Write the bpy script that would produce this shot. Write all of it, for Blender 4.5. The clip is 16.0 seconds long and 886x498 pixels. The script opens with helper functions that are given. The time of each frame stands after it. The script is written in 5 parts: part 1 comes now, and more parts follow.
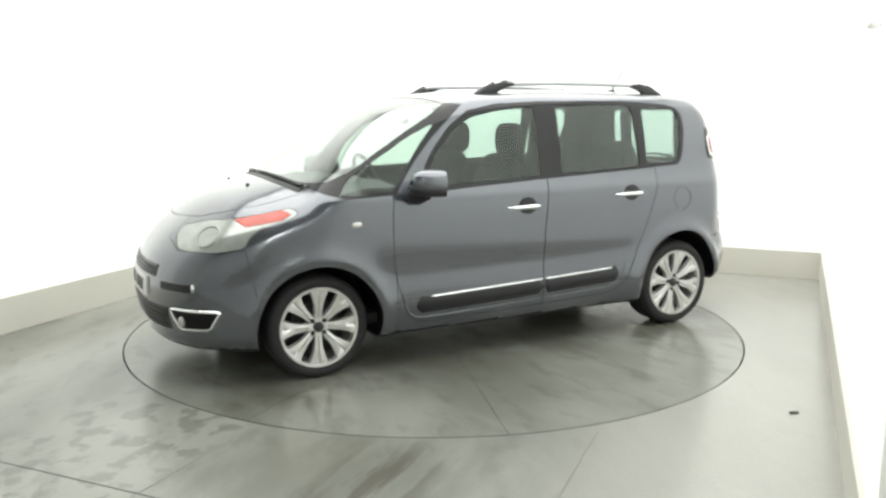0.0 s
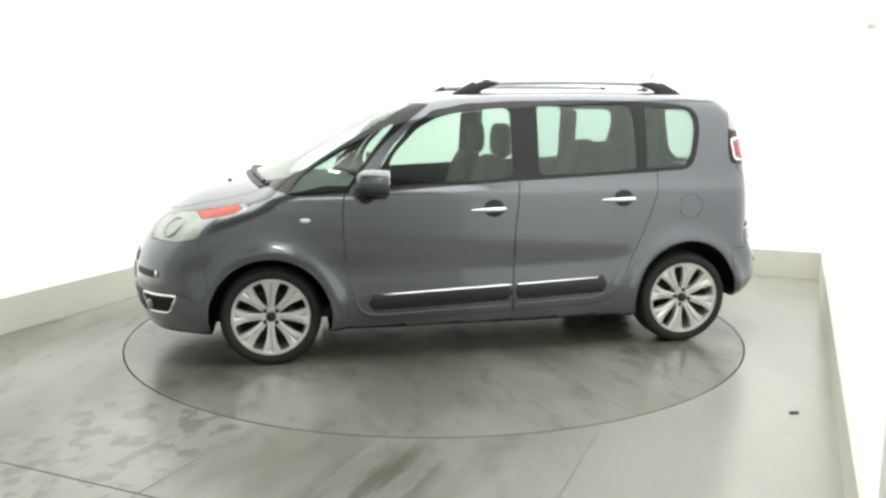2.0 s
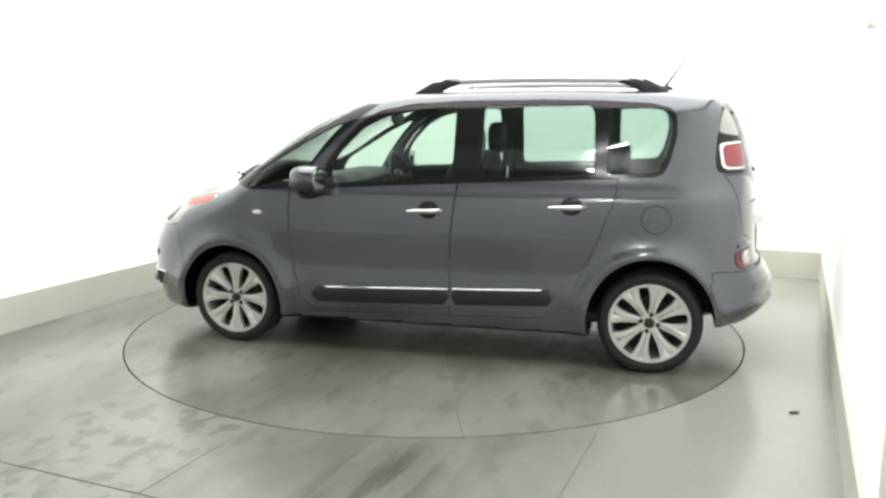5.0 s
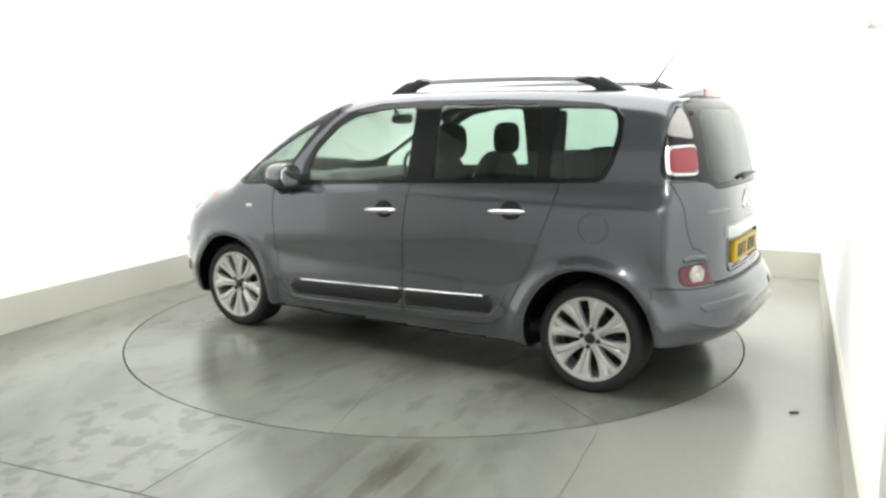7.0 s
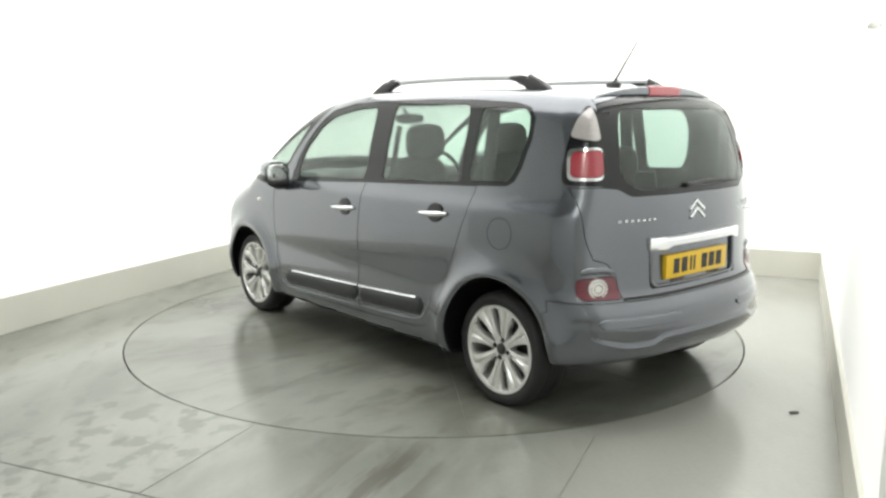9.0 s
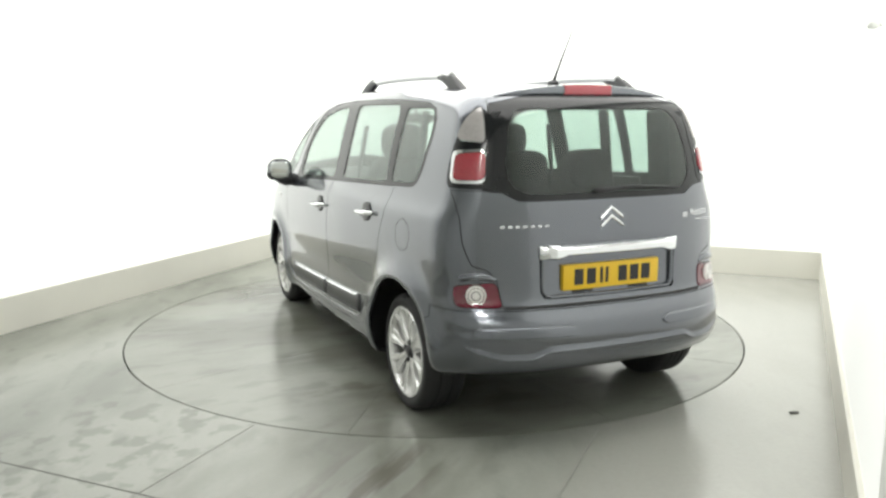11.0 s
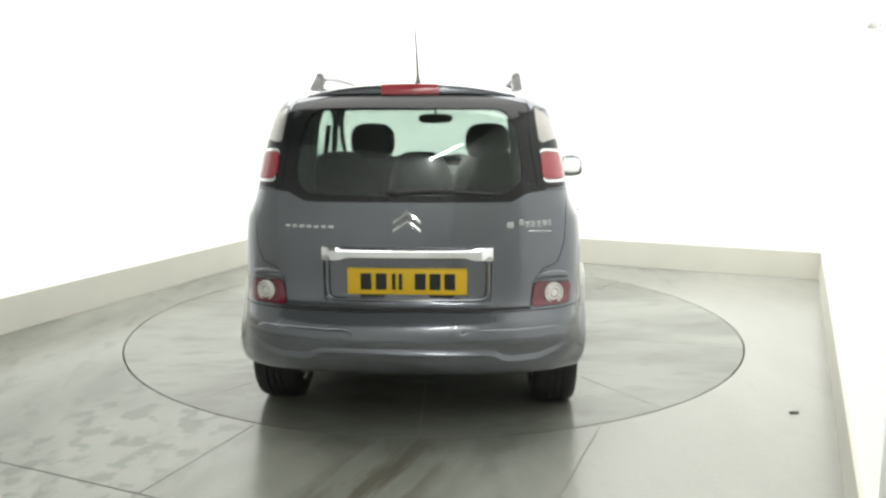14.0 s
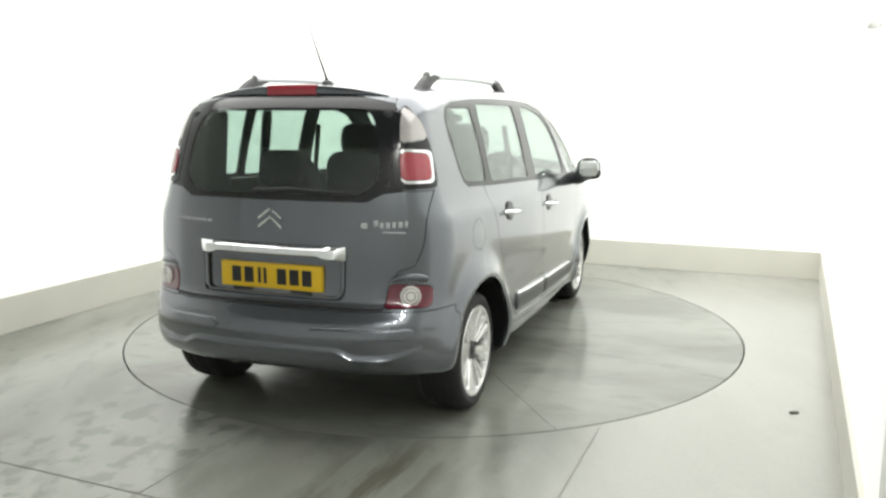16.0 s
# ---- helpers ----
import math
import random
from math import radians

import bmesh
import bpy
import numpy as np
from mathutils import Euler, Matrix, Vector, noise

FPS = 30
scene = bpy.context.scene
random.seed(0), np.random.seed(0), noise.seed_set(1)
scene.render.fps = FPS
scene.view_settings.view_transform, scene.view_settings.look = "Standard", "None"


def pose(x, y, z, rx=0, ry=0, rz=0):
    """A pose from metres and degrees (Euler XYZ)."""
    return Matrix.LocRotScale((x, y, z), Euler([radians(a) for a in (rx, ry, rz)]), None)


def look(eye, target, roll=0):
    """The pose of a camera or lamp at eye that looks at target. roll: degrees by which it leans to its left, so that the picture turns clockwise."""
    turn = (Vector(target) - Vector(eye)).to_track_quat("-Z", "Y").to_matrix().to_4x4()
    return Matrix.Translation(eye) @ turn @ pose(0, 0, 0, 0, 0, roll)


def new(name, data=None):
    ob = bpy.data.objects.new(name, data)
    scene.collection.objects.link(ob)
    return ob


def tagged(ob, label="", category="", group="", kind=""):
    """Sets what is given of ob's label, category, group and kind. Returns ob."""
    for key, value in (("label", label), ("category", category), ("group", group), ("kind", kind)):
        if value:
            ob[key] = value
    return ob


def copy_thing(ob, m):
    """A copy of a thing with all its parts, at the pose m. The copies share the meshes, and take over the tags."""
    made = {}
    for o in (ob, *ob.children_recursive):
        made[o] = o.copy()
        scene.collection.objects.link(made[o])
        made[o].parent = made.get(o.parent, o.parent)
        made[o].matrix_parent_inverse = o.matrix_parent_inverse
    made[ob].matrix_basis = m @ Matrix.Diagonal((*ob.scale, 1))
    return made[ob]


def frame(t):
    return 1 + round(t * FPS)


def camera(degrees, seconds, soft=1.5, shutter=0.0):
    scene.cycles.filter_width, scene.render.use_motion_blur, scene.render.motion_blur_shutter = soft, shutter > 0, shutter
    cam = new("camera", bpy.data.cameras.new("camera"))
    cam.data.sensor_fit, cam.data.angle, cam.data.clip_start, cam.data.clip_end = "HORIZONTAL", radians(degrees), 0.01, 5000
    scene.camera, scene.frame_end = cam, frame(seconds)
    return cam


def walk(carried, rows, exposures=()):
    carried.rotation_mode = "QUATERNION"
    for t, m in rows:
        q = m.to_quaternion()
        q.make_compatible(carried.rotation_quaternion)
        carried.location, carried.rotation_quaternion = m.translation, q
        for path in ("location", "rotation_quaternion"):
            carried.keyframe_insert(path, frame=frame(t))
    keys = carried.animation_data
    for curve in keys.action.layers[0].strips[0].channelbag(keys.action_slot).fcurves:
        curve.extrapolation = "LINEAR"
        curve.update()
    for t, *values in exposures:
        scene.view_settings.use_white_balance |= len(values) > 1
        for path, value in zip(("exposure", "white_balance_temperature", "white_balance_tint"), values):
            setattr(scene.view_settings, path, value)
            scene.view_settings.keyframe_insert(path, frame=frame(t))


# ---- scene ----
FOV = 57.609
EYE, AIM, LEAN = (0.0000, -5.4497, 1.4513), (0.0512, -0.5226, 0.6026), -0.0604
cam = camera(FOV, 16.0, 2.7)
walk(cam, [(0.0, look(EYE, AIM, LEAN)), (16.0, look(EYE, AIM, LEAN))])

# turn of the table (seconds, degrees), and where the car stands on it
TURNS = [(0, 206.49), (0.5, 202.42), (1, 198.44), (1.5, 194.24), (2, 190.27), (2.5, 186.16), (3, 181.27), (3.5, 177.10), (4, 173.14), (6.5, 151.41), (7, 147.28), (7.5, 143.09), (8, 138.96), (8.5, 134.76), (9, 129.57), (11.5, 108.89), (12, 103.67), (12.5, 99.52), (13, 95.32), (13.5, 91.03), (14, 86.82), (14.5, 82.64), (15, 77.43), (15.5, 73.15), (16, 68.96)]
CAR_X, CAR_Y = -0.1757, 0.0082
DISC_R = 2.019
ROOM = 23.4          # the room's turn against the camera's axis, degrees
HALF, BACK, FRONT, HIGH = 2.505, 2.555, -5.4, 3.3
CORNER, SKEW = 2.535, 0.72   # the right wall starts at this corner and leans in by some degrees


def room(r, v, z=0.0):
    """A place from metres across and along the room."""
    a = radians(ROOM)
    return Vector((r * math.cos(a) + v * math.sin(a), -r * math.sin(a) + v * math.cos(a), z))


# ---- light ----
world = bpy.data.worlds.new("world")
scene.world = world
world.use_nodes = True
world.node_tree.nodes["Background"].inputs[0].default_value = (0.8, 0.9, 1.0, 1)
world.node_tree.nodes["Background"].inputs[1].default_value = 0.05
scene.view_settings.exposure = 0.47


def area(name, r, v, z, sx, sy, watts, colour=(1.0, 1.0, 0.96), turn=0):
    li = bpy.data.lights.new(name, "AREA")
    li.shape, li.size, li.size_y, li.energy, li.color = "RECTANGLE", sx, sy, watts, colour
    ob = new(name, li)
    ob.matrix_world = Matrix.Translation(room(r, v, z)) @ pose(0, 0, 0, 0, 0, -ROOM + turn)
    return ob


area("ceiling_light_panel", 0.0, 0.1, HIGH - 0.06, 4.6, 4.8, 172)
area("batten_tube_light", 2.05, -4.82, HIGH - 0.13, 1.16, 0.06, 18, turn=75)


# ---- materials ----
def material(name, base, rough=0.5, metal=0.0, noise_scale=0.0, amount=0.0, bump=0.0, bump_scale=60.0, coat=0.0, emit=None, alpha=None, rough_var=0.0):
    m = bpy.data.materials.new(name)
    m.use_nodes = True
    nt = m.node_tree
    b = nt.nodes["Principled BSDF"]
    b.inputs["Base Color"].default_value = (*base, 1)
    b.inputs["Roughness"].default_value, b.inputs["Metallic"].default_value = rough, metal
    b.inputs["Coat Weight"].default_value, b.inputs["Coat Roughness"].default_value = coat, 0.04
    co = nt.nodes.new("ShaderNodeTexCoord")
    if amount:
        n = nt.nodes.new("ShaderNodeTexNoise")
        n.inputs["Scale"].default_value, n.inputs["Detail"].default_value = noise_scale, 6
        mx = nt.nodes.new("ShaderNodeMix")
        mx.data_type = "RGBA"
        mx.inputs[6].default_value = (*[max(c * (1 - amount), 0) for c in base], 1)
        mx.inputs[7].default_value = (*[min(c * (1 + amount), 1) for c in base], 1)
        nt.links.new(co.outputs["Object"], n.inputs["Vector"])
        nt.links.new(n.outputs["Fac"], mx.inputs[0])
        nt.links.new(mx.outputs[2], b.inputs["Base Color"])
        if rough_var:
            r = nt.nodes.new("ShaderNodeMapRange")
            r.inputs[3].default_value, r.inputs[4].default_value = max(rough - rough_var, 0.02), rough + rough_var
            nt.links.new(n.outputs["Fac"], r.inputs[0])
            nt.links.new(r.outputs[0], b.inputs["Roughness"])
    if bump:
        n2 = nt.nodes.new("ShaderNodeTexNoise")
        n2.inputs["Scale"].default_value, n2.inputs["Detail"].default_value = bump_scale, 4
        bp = nt.nodes.new("ShaderNodeBump")
        bp.inputs["Strength"].default_value, bp.inputs["Distance"].default_value = bump, 0.004
        nt.links.new(co.outputs["Object"], n2.inputs["Vector"])
        nt.links.new(n2.outputs["Fac"], bp.inputs["Height"])
        nt.links.new(bp.outputs["Normal"], b.inputs["Normal"])
    if emit:
        b.inputs["Emission Color"].default_value, b.inputs["Emission Strength"].default_value = (*emit[0], 1), emit[1]
    return m


def glass(name, tint, gloss=1.0):
    """A thin pane: tinted see-through, with a Fresnel gloss."""
    m = bpy.data.materials.new(name)
    m.use_nodes = True
    nt = m.node_tree
    nt.nodes.remove(nt.nodes["Principled BSDF"])
    t, g = nt.nodes.new("ShaderNodeBsdfTransparent"), nt.nodes.new("ShaderNodeBsdfGlossy")
    t.inputs[0].default_value = (*tint, 1)
    g.inputs["Roughness"].default_value = 0.02
    lw, mx = nt.nodes.new("ShaderNodeLayerWeight"), nt.nodes.new("ShaderNodeMixShader")
    lw.inputs[0].default_value = 0.5
    pw, sc = nt.nodes.new("ShaderNodeMath"), nt.nodes.new("ShaderNodeMath")
    pw.operation, sc.operation = "POWER", "MULTIPLY_ADD"
    pw.inputs[1].default_value = 4.2
    sc.inputs[1].default_value, sc.inputs[2].default_value = min(0.8 * gloss, 0.95), 0.045 * gloss
    nt.links.new(lw.outputs["Facing"], pw.inputs[0])
    nt.links.new(pw.outputs[0], sc.inputs[0])
    nt.links.new(sc.outputs[0], mx.inputs[0])
    nt.links.new(t.outputs[0], mx.inputs[1])
    nt.links.new(g.outputs[0], mx.inputs[2])
    nt.links.new(mx.outputs[0], nt.nodes["Material Output"].inputs[0])
    return m


def concrete(name, light, dark, wet, seed=0.0, tracks=(), turn=0.0, pale_right=0.0):
    """Painted, worn concrete: large stains, fine grain, smeared wet gloss."""
    m = bpy.data.materials.new(name)
    m.use_nodes = True
    nt = m.node_tree
    b = nt.nodes["Principled BSDF"]
    co = nt.nodes.new("ShaderNodeTexCoord")
    mp = nt.nodes.new("ShaderNodeMapping")
    mp.inputs["Location"].default_value = (seed, seed * 0.7, 0)
    mp.inputs["Rotation"].default_value = (0, 0, radians(35))
    mp.inputs["Scale"].default_value = (1.0, 0.45, 1.0)
    nt.links.new(co.outputs["Object"], mp.inputs["Vector"])

    def noise_at(scale, detail, src):
        n = nt.nodes.new("ShaderNodeTexNoise")
        n.inputs["Scale"].default_value, n.inputs["Detail"].default_value = scale, detail
        nt.links.new(src, n.inputs["Vector"])
        return n.outputs["Fac"]

    def ramp(fac, a, z):
        r = nt.nodes.new("ShaderNodeMapRange")
        r.interpolation_type = "SMOOTHSTEP"
        r.inputs[1].default_value, r.inputs[2].default_value = a, z
        nt.links.new(fac, r.inputs[0])
        return r.outputs[0]

    def mixed(fac, a, z):
        x = nt.nodes.new("ShaderNodeMix")
        x.data_type = "RGBA"
        for i, v in ((6, a), (7, z)):
            if isinstance(v, tuple):
                x.inputs[i].default_value = (*v, 1)
            else:
                nt.links.new(v, x.inputs[i])
        nt.links.new(fac, x.inputs[0])
        return x.outputs[2]

    big = ramp(noise_at(1.1, 6, mp.outputs[0]), 0.40, 0.62)
    mid = ramp(noise_at(7.0, 9, mp.outputs[0]), 0.53, 0.66)
    fine = noise_at(45.0, 4, co.outputs["Object"])
    c = mixed(big, light, dark)
    half = nt.nodes.new("ShaderNodeMath")
    half.operation = "MULTIPLY"
    half.inputs[1].default_value = 0.26
    nt.links.new(mid, half.inputs[0])
    c = mixed(half.outputs[0], c, tuple(0.55 * k for k in dark))
    if tracks:      # wheel tracks and damp patches along the way in, paler towards the right wall
        rm = nt.nodes.new("ShaderNodeMapping")
        rm.inputs["Rotation"].default_value = (0, 0, radians(turn))
        nt.links.new(co.outputs["Object"], rm.inputs["Vector"])
        xyz = nt.nodes.new("ShaderNodeSeparateXYZ")
        nt.links.new(rm.outputs[0], xyz.inputs[0])

        def times(a, z):
            k = nt.nodes.new("ShaderNodeMath")
            k.operation = "MULTIPLY"
            for i, v in ((0, a), (1, z)):
                if isinstance(v, float):
                    k.inputs[i].default_value = v
                else:
                    nt.links.new(v, k.inputs[i])
            return k.outputs[0]

        if pale_right:
            c = mixed(times(ramp(xyz.outputs[0], 1.0, 1.75), pale_right), c, (0.43, 0.425, 0.393))
        for lo, hi, v_near, v_far, stretch, scale, cut0, cut1, weight, tone in tracks:
            st = nt.nodes.new("ShaderNodeMapping")
            st.inputs["Scale"].default_value = (1.0, stretch, 1.0)
            nt.links.new(rm.outputs[0], st.inputs["Vector"])
            edge = 0.22
            mask = times(ramp(xyz.outputs[0], lo, lo + edge), ramp(xyz.outputs[0], hi, hi - edge))
            mask = times(mask, times(ramp(xyz.outputs[1], v_far, v_far - 0.5), ramp(xyz.outputs[1], v_near - 0.3, v_near + 0.4)))
            mask = times(mask, ramp(noise_at(scale, 8, st.outputs[0]), cut0, cut1))
            c = mixed(times(mask, weight), c, tone)
    speck = nt.nodes.new("ShaderNodeMath")
    speck.operation = "MULTIPLY"
    speck.inputs[1].default_value = 0.16
    nt.links.new(fine, speck.inputs[0])
    c = mixed(speck.outputs[0], c, tuple(0.3 * k for k in light))
    nt.links.new(c, b.inputs["Base Color"])
    b.inputs["Specular IOR Level"].default_value = 0.68
    r = nt.nodes.new("ShaderNodeMapRange")
    r.inputs[3].default_value, r.inputs[4].default_value = wet, wet + 0.22
    nt.links.new(noise_at(2.3, 6, mp.outputs[0]), r.inputs[0])
    nt.links.new(r.outputs[0], b.inputs["Roughness"])
    bp = nt.nodes.new("ShaderNodeBump")
    bp.inputs["Strength"].default_value, bp.inputs["Distance"].default_value = 0.12, 0.003
    nt.links.new(noise_at(30.0, 5, co.outputs["Object"]), bp.inputs["Height"])
    nt.links.new(bp.outputs[0], b.inputs["Normal"])
    return m


M_PAINT = material("grey_metallic_paint", (0.124, 0.133, 0.152), 0.24, 0.74, 900.0, 0.22, coat=1.0)
M_PAINT.node_tree.nodes["Principled BSDF"].inputs["Coat IOR"].default_value = 1.6
M_LINING = material("dark_lining", (0.024, 0.025, 0.026), 0.8, 0, 30, 0.2)
M_TRIM = material("gloss_black_trim", (0.010, 0.011, 0.012), 0.14, 0, 40, 0.2)
M_TRIM.node_tree.nodes["Principled BSDF"].inputs["Specular IOR Level"].default_value = 0.42
M_PLASTIC = material("black_plastic", (0.02, 0.021, 0.023), 0.45, 0, 80, 0.25, bump=0.15, bump_scale=400)
M_MOULD = material("satin_black_moulding", (0.016, 0.017, 0.02), 0.28, 0, 60, 0.2)
M_RUBBER = material("tyre_rubber", (0.016, 0.016, 0.017), 0.7, 0, 30, 0.25, bump=0.2, bump_scale=90)
M_ALLOY = material("silver_alloy", (0.78, 0.78, 0.77), 0.26, 0.72, 25, 0.08)
M_DARK = material("dark_metal", (0.02, 0.02, 0.021), 0.6, 0.3, 20, 0.3)
M_CHROME = material("chrome", (0.82, 0.83, 0.84), 0.08, 1.0, 20, 0.03)
M_RAIL = material("brushed_aluminium", (0.72, 0.73, 0.73), 0.3, 0.85, 60, 0.05)
M_SILVER = material("silver_lettering", (0.55, 0.56, 0.57), 0.25, 0.7, 60, 0.05)
M_RED = material("red_lens", (0.33, 0.03, 0.045), 0.12, 0, 120, 0.25, coat=1.0)
M_CRIMSON = material("dark_crimson_lens", (0.13, 0.006, 0.02), 0.12, 0, 120, 0.25, coat=1.0)
M_CLEAR = material("clear_lamp_lens", (0.42, 0.40, 0.39), 0.14, 0.2, 70, 0.18, coat=1.0)
M_WHITE = material("white_lamp_lens", (0.80, 0.78, 0.75), 0.2, 0.0, 120, 0.12, coat=1.0)
M_AMBER = material("orange_red_reflector", (0.50, 0.055, 0.03), 0.2, 0, 9, 0.35, coat=0.3)
M_HEAD = material("headlamp_lens", (0.38, 0.40, 0.375), 0.16, 0.35, 14, 0.35, coat=0.7)
M_BOWL = material("lamp_reflector_bowl", (0.36, 0.375, 0.35), 0.22, 0.5, 30, 0.25, coat=0.6)
M_PLATE = material("yellow_plate", (0.78, 0.50, 0.02), 0.35, 0, 60, 0.06)
M_PLATE_WHITE = material("white_plate", (0.8, 0.8, 0.78), 0.35, 0, 60, 0.05)
M_INK = material("black_print", (0.015, 0.015, 0.016), 0.5, 0, 60, 0.2)
M_FABRIC = material("charcoal_seat_fabric", (0.021, 0.022, 0.024), 0.9, 0, 12, 0.15)
M_DASH = material("grey_dashboard_plastic", (0.035, 0.036, 0.038), 0.6, 0, 40, 0.15)
M_HEADLINER = material("pale_headliner", (0.35, 0.35, 0.34), 0.95, 0, 90, 0.1)
M_GLASS = glass("green_tinted_glass", (0.845, 0.915, 0.875))
M_SCREEN = glass("windscreen_glass", (0.88, 0.925, 0.90), 1.8)
M_GLASS_REAR = glass("rear_tinted_glass", (0.80, 0.875, 0.84), 1.3)
M_GLASS_TAIL = glass("dark_tailgate_glass", (0.80, 0.865, 0.835), 1.0)
M_MIRROR = material("mirror_glass", (0.85, 0.88, 0.88), 0.02, 1.0, 20, 0.02)
# faint emission added to keep the booth walls white; they are no lamp
M_WALL = material("white_wall_added_glow", (0.84, 0.85, 0.83), 0.8, 0, 1.3, 0.02, bump=0.05, bump_scale=50, emit=((0.985, 1.0, 0.965), 0.28))
M_WALL_PLAIN = material("white_wall_paint", (0.80, 0.81, 0.78), 0.75, 0, 1.3, 0.03, bump=0.05, bump_scale=50)
M_SKIRT = material("cream_skirting_board", (0.66, 0.65, 0.585), 0.55, 0, 3.0, 0.07, bump=0.08, bump_scale=40)
M_CEIL = material("grey_ceiling", (0.22, 0.225, 0.22), 0.8, 0, 2.0, 0.03)
M_HALL = material("pale_workshop_wall", (0.74, 0.75, 0.74), 0.8, 0, 1.5, 0.2)
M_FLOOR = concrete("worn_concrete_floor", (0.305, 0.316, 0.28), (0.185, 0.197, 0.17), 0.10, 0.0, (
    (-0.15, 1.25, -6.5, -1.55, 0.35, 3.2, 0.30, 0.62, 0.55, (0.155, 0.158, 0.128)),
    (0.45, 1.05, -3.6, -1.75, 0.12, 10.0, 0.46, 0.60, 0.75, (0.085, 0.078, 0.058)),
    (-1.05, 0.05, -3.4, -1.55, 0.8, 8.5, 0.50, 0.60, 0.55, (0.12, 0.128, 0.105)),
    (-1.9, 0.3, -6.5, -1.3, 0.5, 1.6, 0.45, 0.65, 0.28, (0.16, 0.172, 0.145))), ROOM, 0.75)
M_DISC = concrete("turntable_concrete", (0.272, 0.282, 0.247), (0.165, 0.172, 0.146), 0.09, 3.3, (
    (-1.95, 1.75, 0.15, 1.35, 0.9, 1.5, 0.36, 0.56, 0.45, (0.105, 0.102, 0.080)),
    (-1.7, -0.7, -0.2, 1.55, 0.6, 4.0, 0.48, 0.62, 0.50, (0.085, 0.082, 0.062)),
    (0.6, 1.8, -0.4, 1.4, 0.6, 4.0, 0.50, 0.64, 0.45, (0.085, 0.082, 0.062))))
M_JOINT = material("grey_joint_filler", (0.10, 0.10, 0.09), 0.8, 0, 20, 0.3)
M_FAINT = material("worn_joint_filler", (0.20, 0.205, 0.18), 0.5, 0, 2.5, 0.35)
M_PIT = material("dark_gap", (0.012, 0.012, 0.011), 0.9, 0, 10, 0.2)
M_TUBE = material("lamp_tube", (0.9, 0.9, 0.9), 0.4, emit=((1, 1, 0.97), 6.0))


# ---- mesh helpers ----
def mesh_of(name, verts, faces, mats, smooth=False, mat_ids=None):
    me = bpy.data.meshes.new(name)
    me.from_pydata([tuple(v) for v in verts], [], faces)
    for m in mats if isinstance(mats, (list, tuple)) else [mats]:
        me.materials.append(m)
    if mat_ids is not None:
        me.polygons.foreach_set("material_index", mat_ids)
    me.polygons.foreach_set("use_smooth", [smooth] * len(me.polygons))
    me.update()
    return me


def part(name, bm, mat, parent, label="", smooth=True, m=None):
    """Links a bmesh (or a mesh) as one mesh object under a thing or a part."""
    if isinstance(bm, bmesh.types.BMesh):
        me = bpy.data.meshes.new(name)
        bmesh.ops.recalc_face_normals(bm, faces=bm.faces[:])
        bm.to_mesh(me)
        bm.free()
        me.materials.append(mat)
        me.polygons.foreach_set("use_smooth", [smooth] * len(me.polygons))
        if smooth:
            me.set_sharp_from_angle(angle=radians(40))
    else:
        me = bm
    ob = new(name, me)
    ob.parent = parent
    if m is not None:
        ob.matrix_basis = m
    if label:
        tagged(ob, label)
    return ob


def thing(name, label, category, group="", kind=""):
    ob = new(name)
    ob.empty_display_size = 0.1
    return tagged(ob, label, category, group, kind)


def box(bm, lo, hi, bevel=0.0, seg=2):
    """Adds a box between two corners."""
    r = bmesh.ops.create_cube(bm, size=1.0)
    for v in r["verts"]:
        v.co = Vector([(lo[i] + hi[i]) / 2 + v.co[i] * (hi[i] - lo[i]) for i in range(3)])
    if bevel:
        es = list({e for v in r["verts"] for e in v.link_edges})
        bmesh.ops.bevel(bm, geom=es, offset=bevel, segments=seg, profile=0.5, affect="EDGES")
    return bm


def lathe(profile, n=48, axis="y"):
    """A turned body from (radius, along) pairs, closed along the profile, about the y axis."""
    bm = bmesh.new()
    rings = []
    for i in range(n):
        a = 2 * math.pi * i / n
        rings.append([bm.verts.new((r * math.cos(a), t, r * math.sin(a))) for r, t in profile])
    for i in range(n):
        p, q = rings[i], rings[(i + 1) % n]
        for j in range(len(profile) - 1):
            bm.faces.new((p[j], q[j], q[j + 1], p[j + 1]))
    return bm


def tube(bm, pts, radii, n=10):
    """A bent round bar through points."""
    pts = [Vector(p) for p in pts]
    rings = []
    for i, p in enumerate(pts):
        d = (pts[min(i + 1, len(pts) - 1)] - pts[max(i - 1, 0)]).normalized()
        u = d.orthogonal().normalized()
        if rings:
            u = (prev - d * prev.dot(d)).normalized()
        prev = u
        w = d.cross(u)
        r = radii[i] if isinstance(radii, (list, tuple)) else radii
        rings.append([bm.verts.new(p + r * (u * math.cos(2 * math.pi * k / n) + w * math.sin(2 * math.pi * k / n))) for k in range(n)])
    for a, b in zip(rings, rings[1:]):
        for k in range(n):
            bm.faces.new((a[k], a[(k + 1) % n], b[(k + 1) % n], b[k]))
    bm.faces.new(rings[0][::-1])
    bm.faces.new(rings[-1])
    return bm


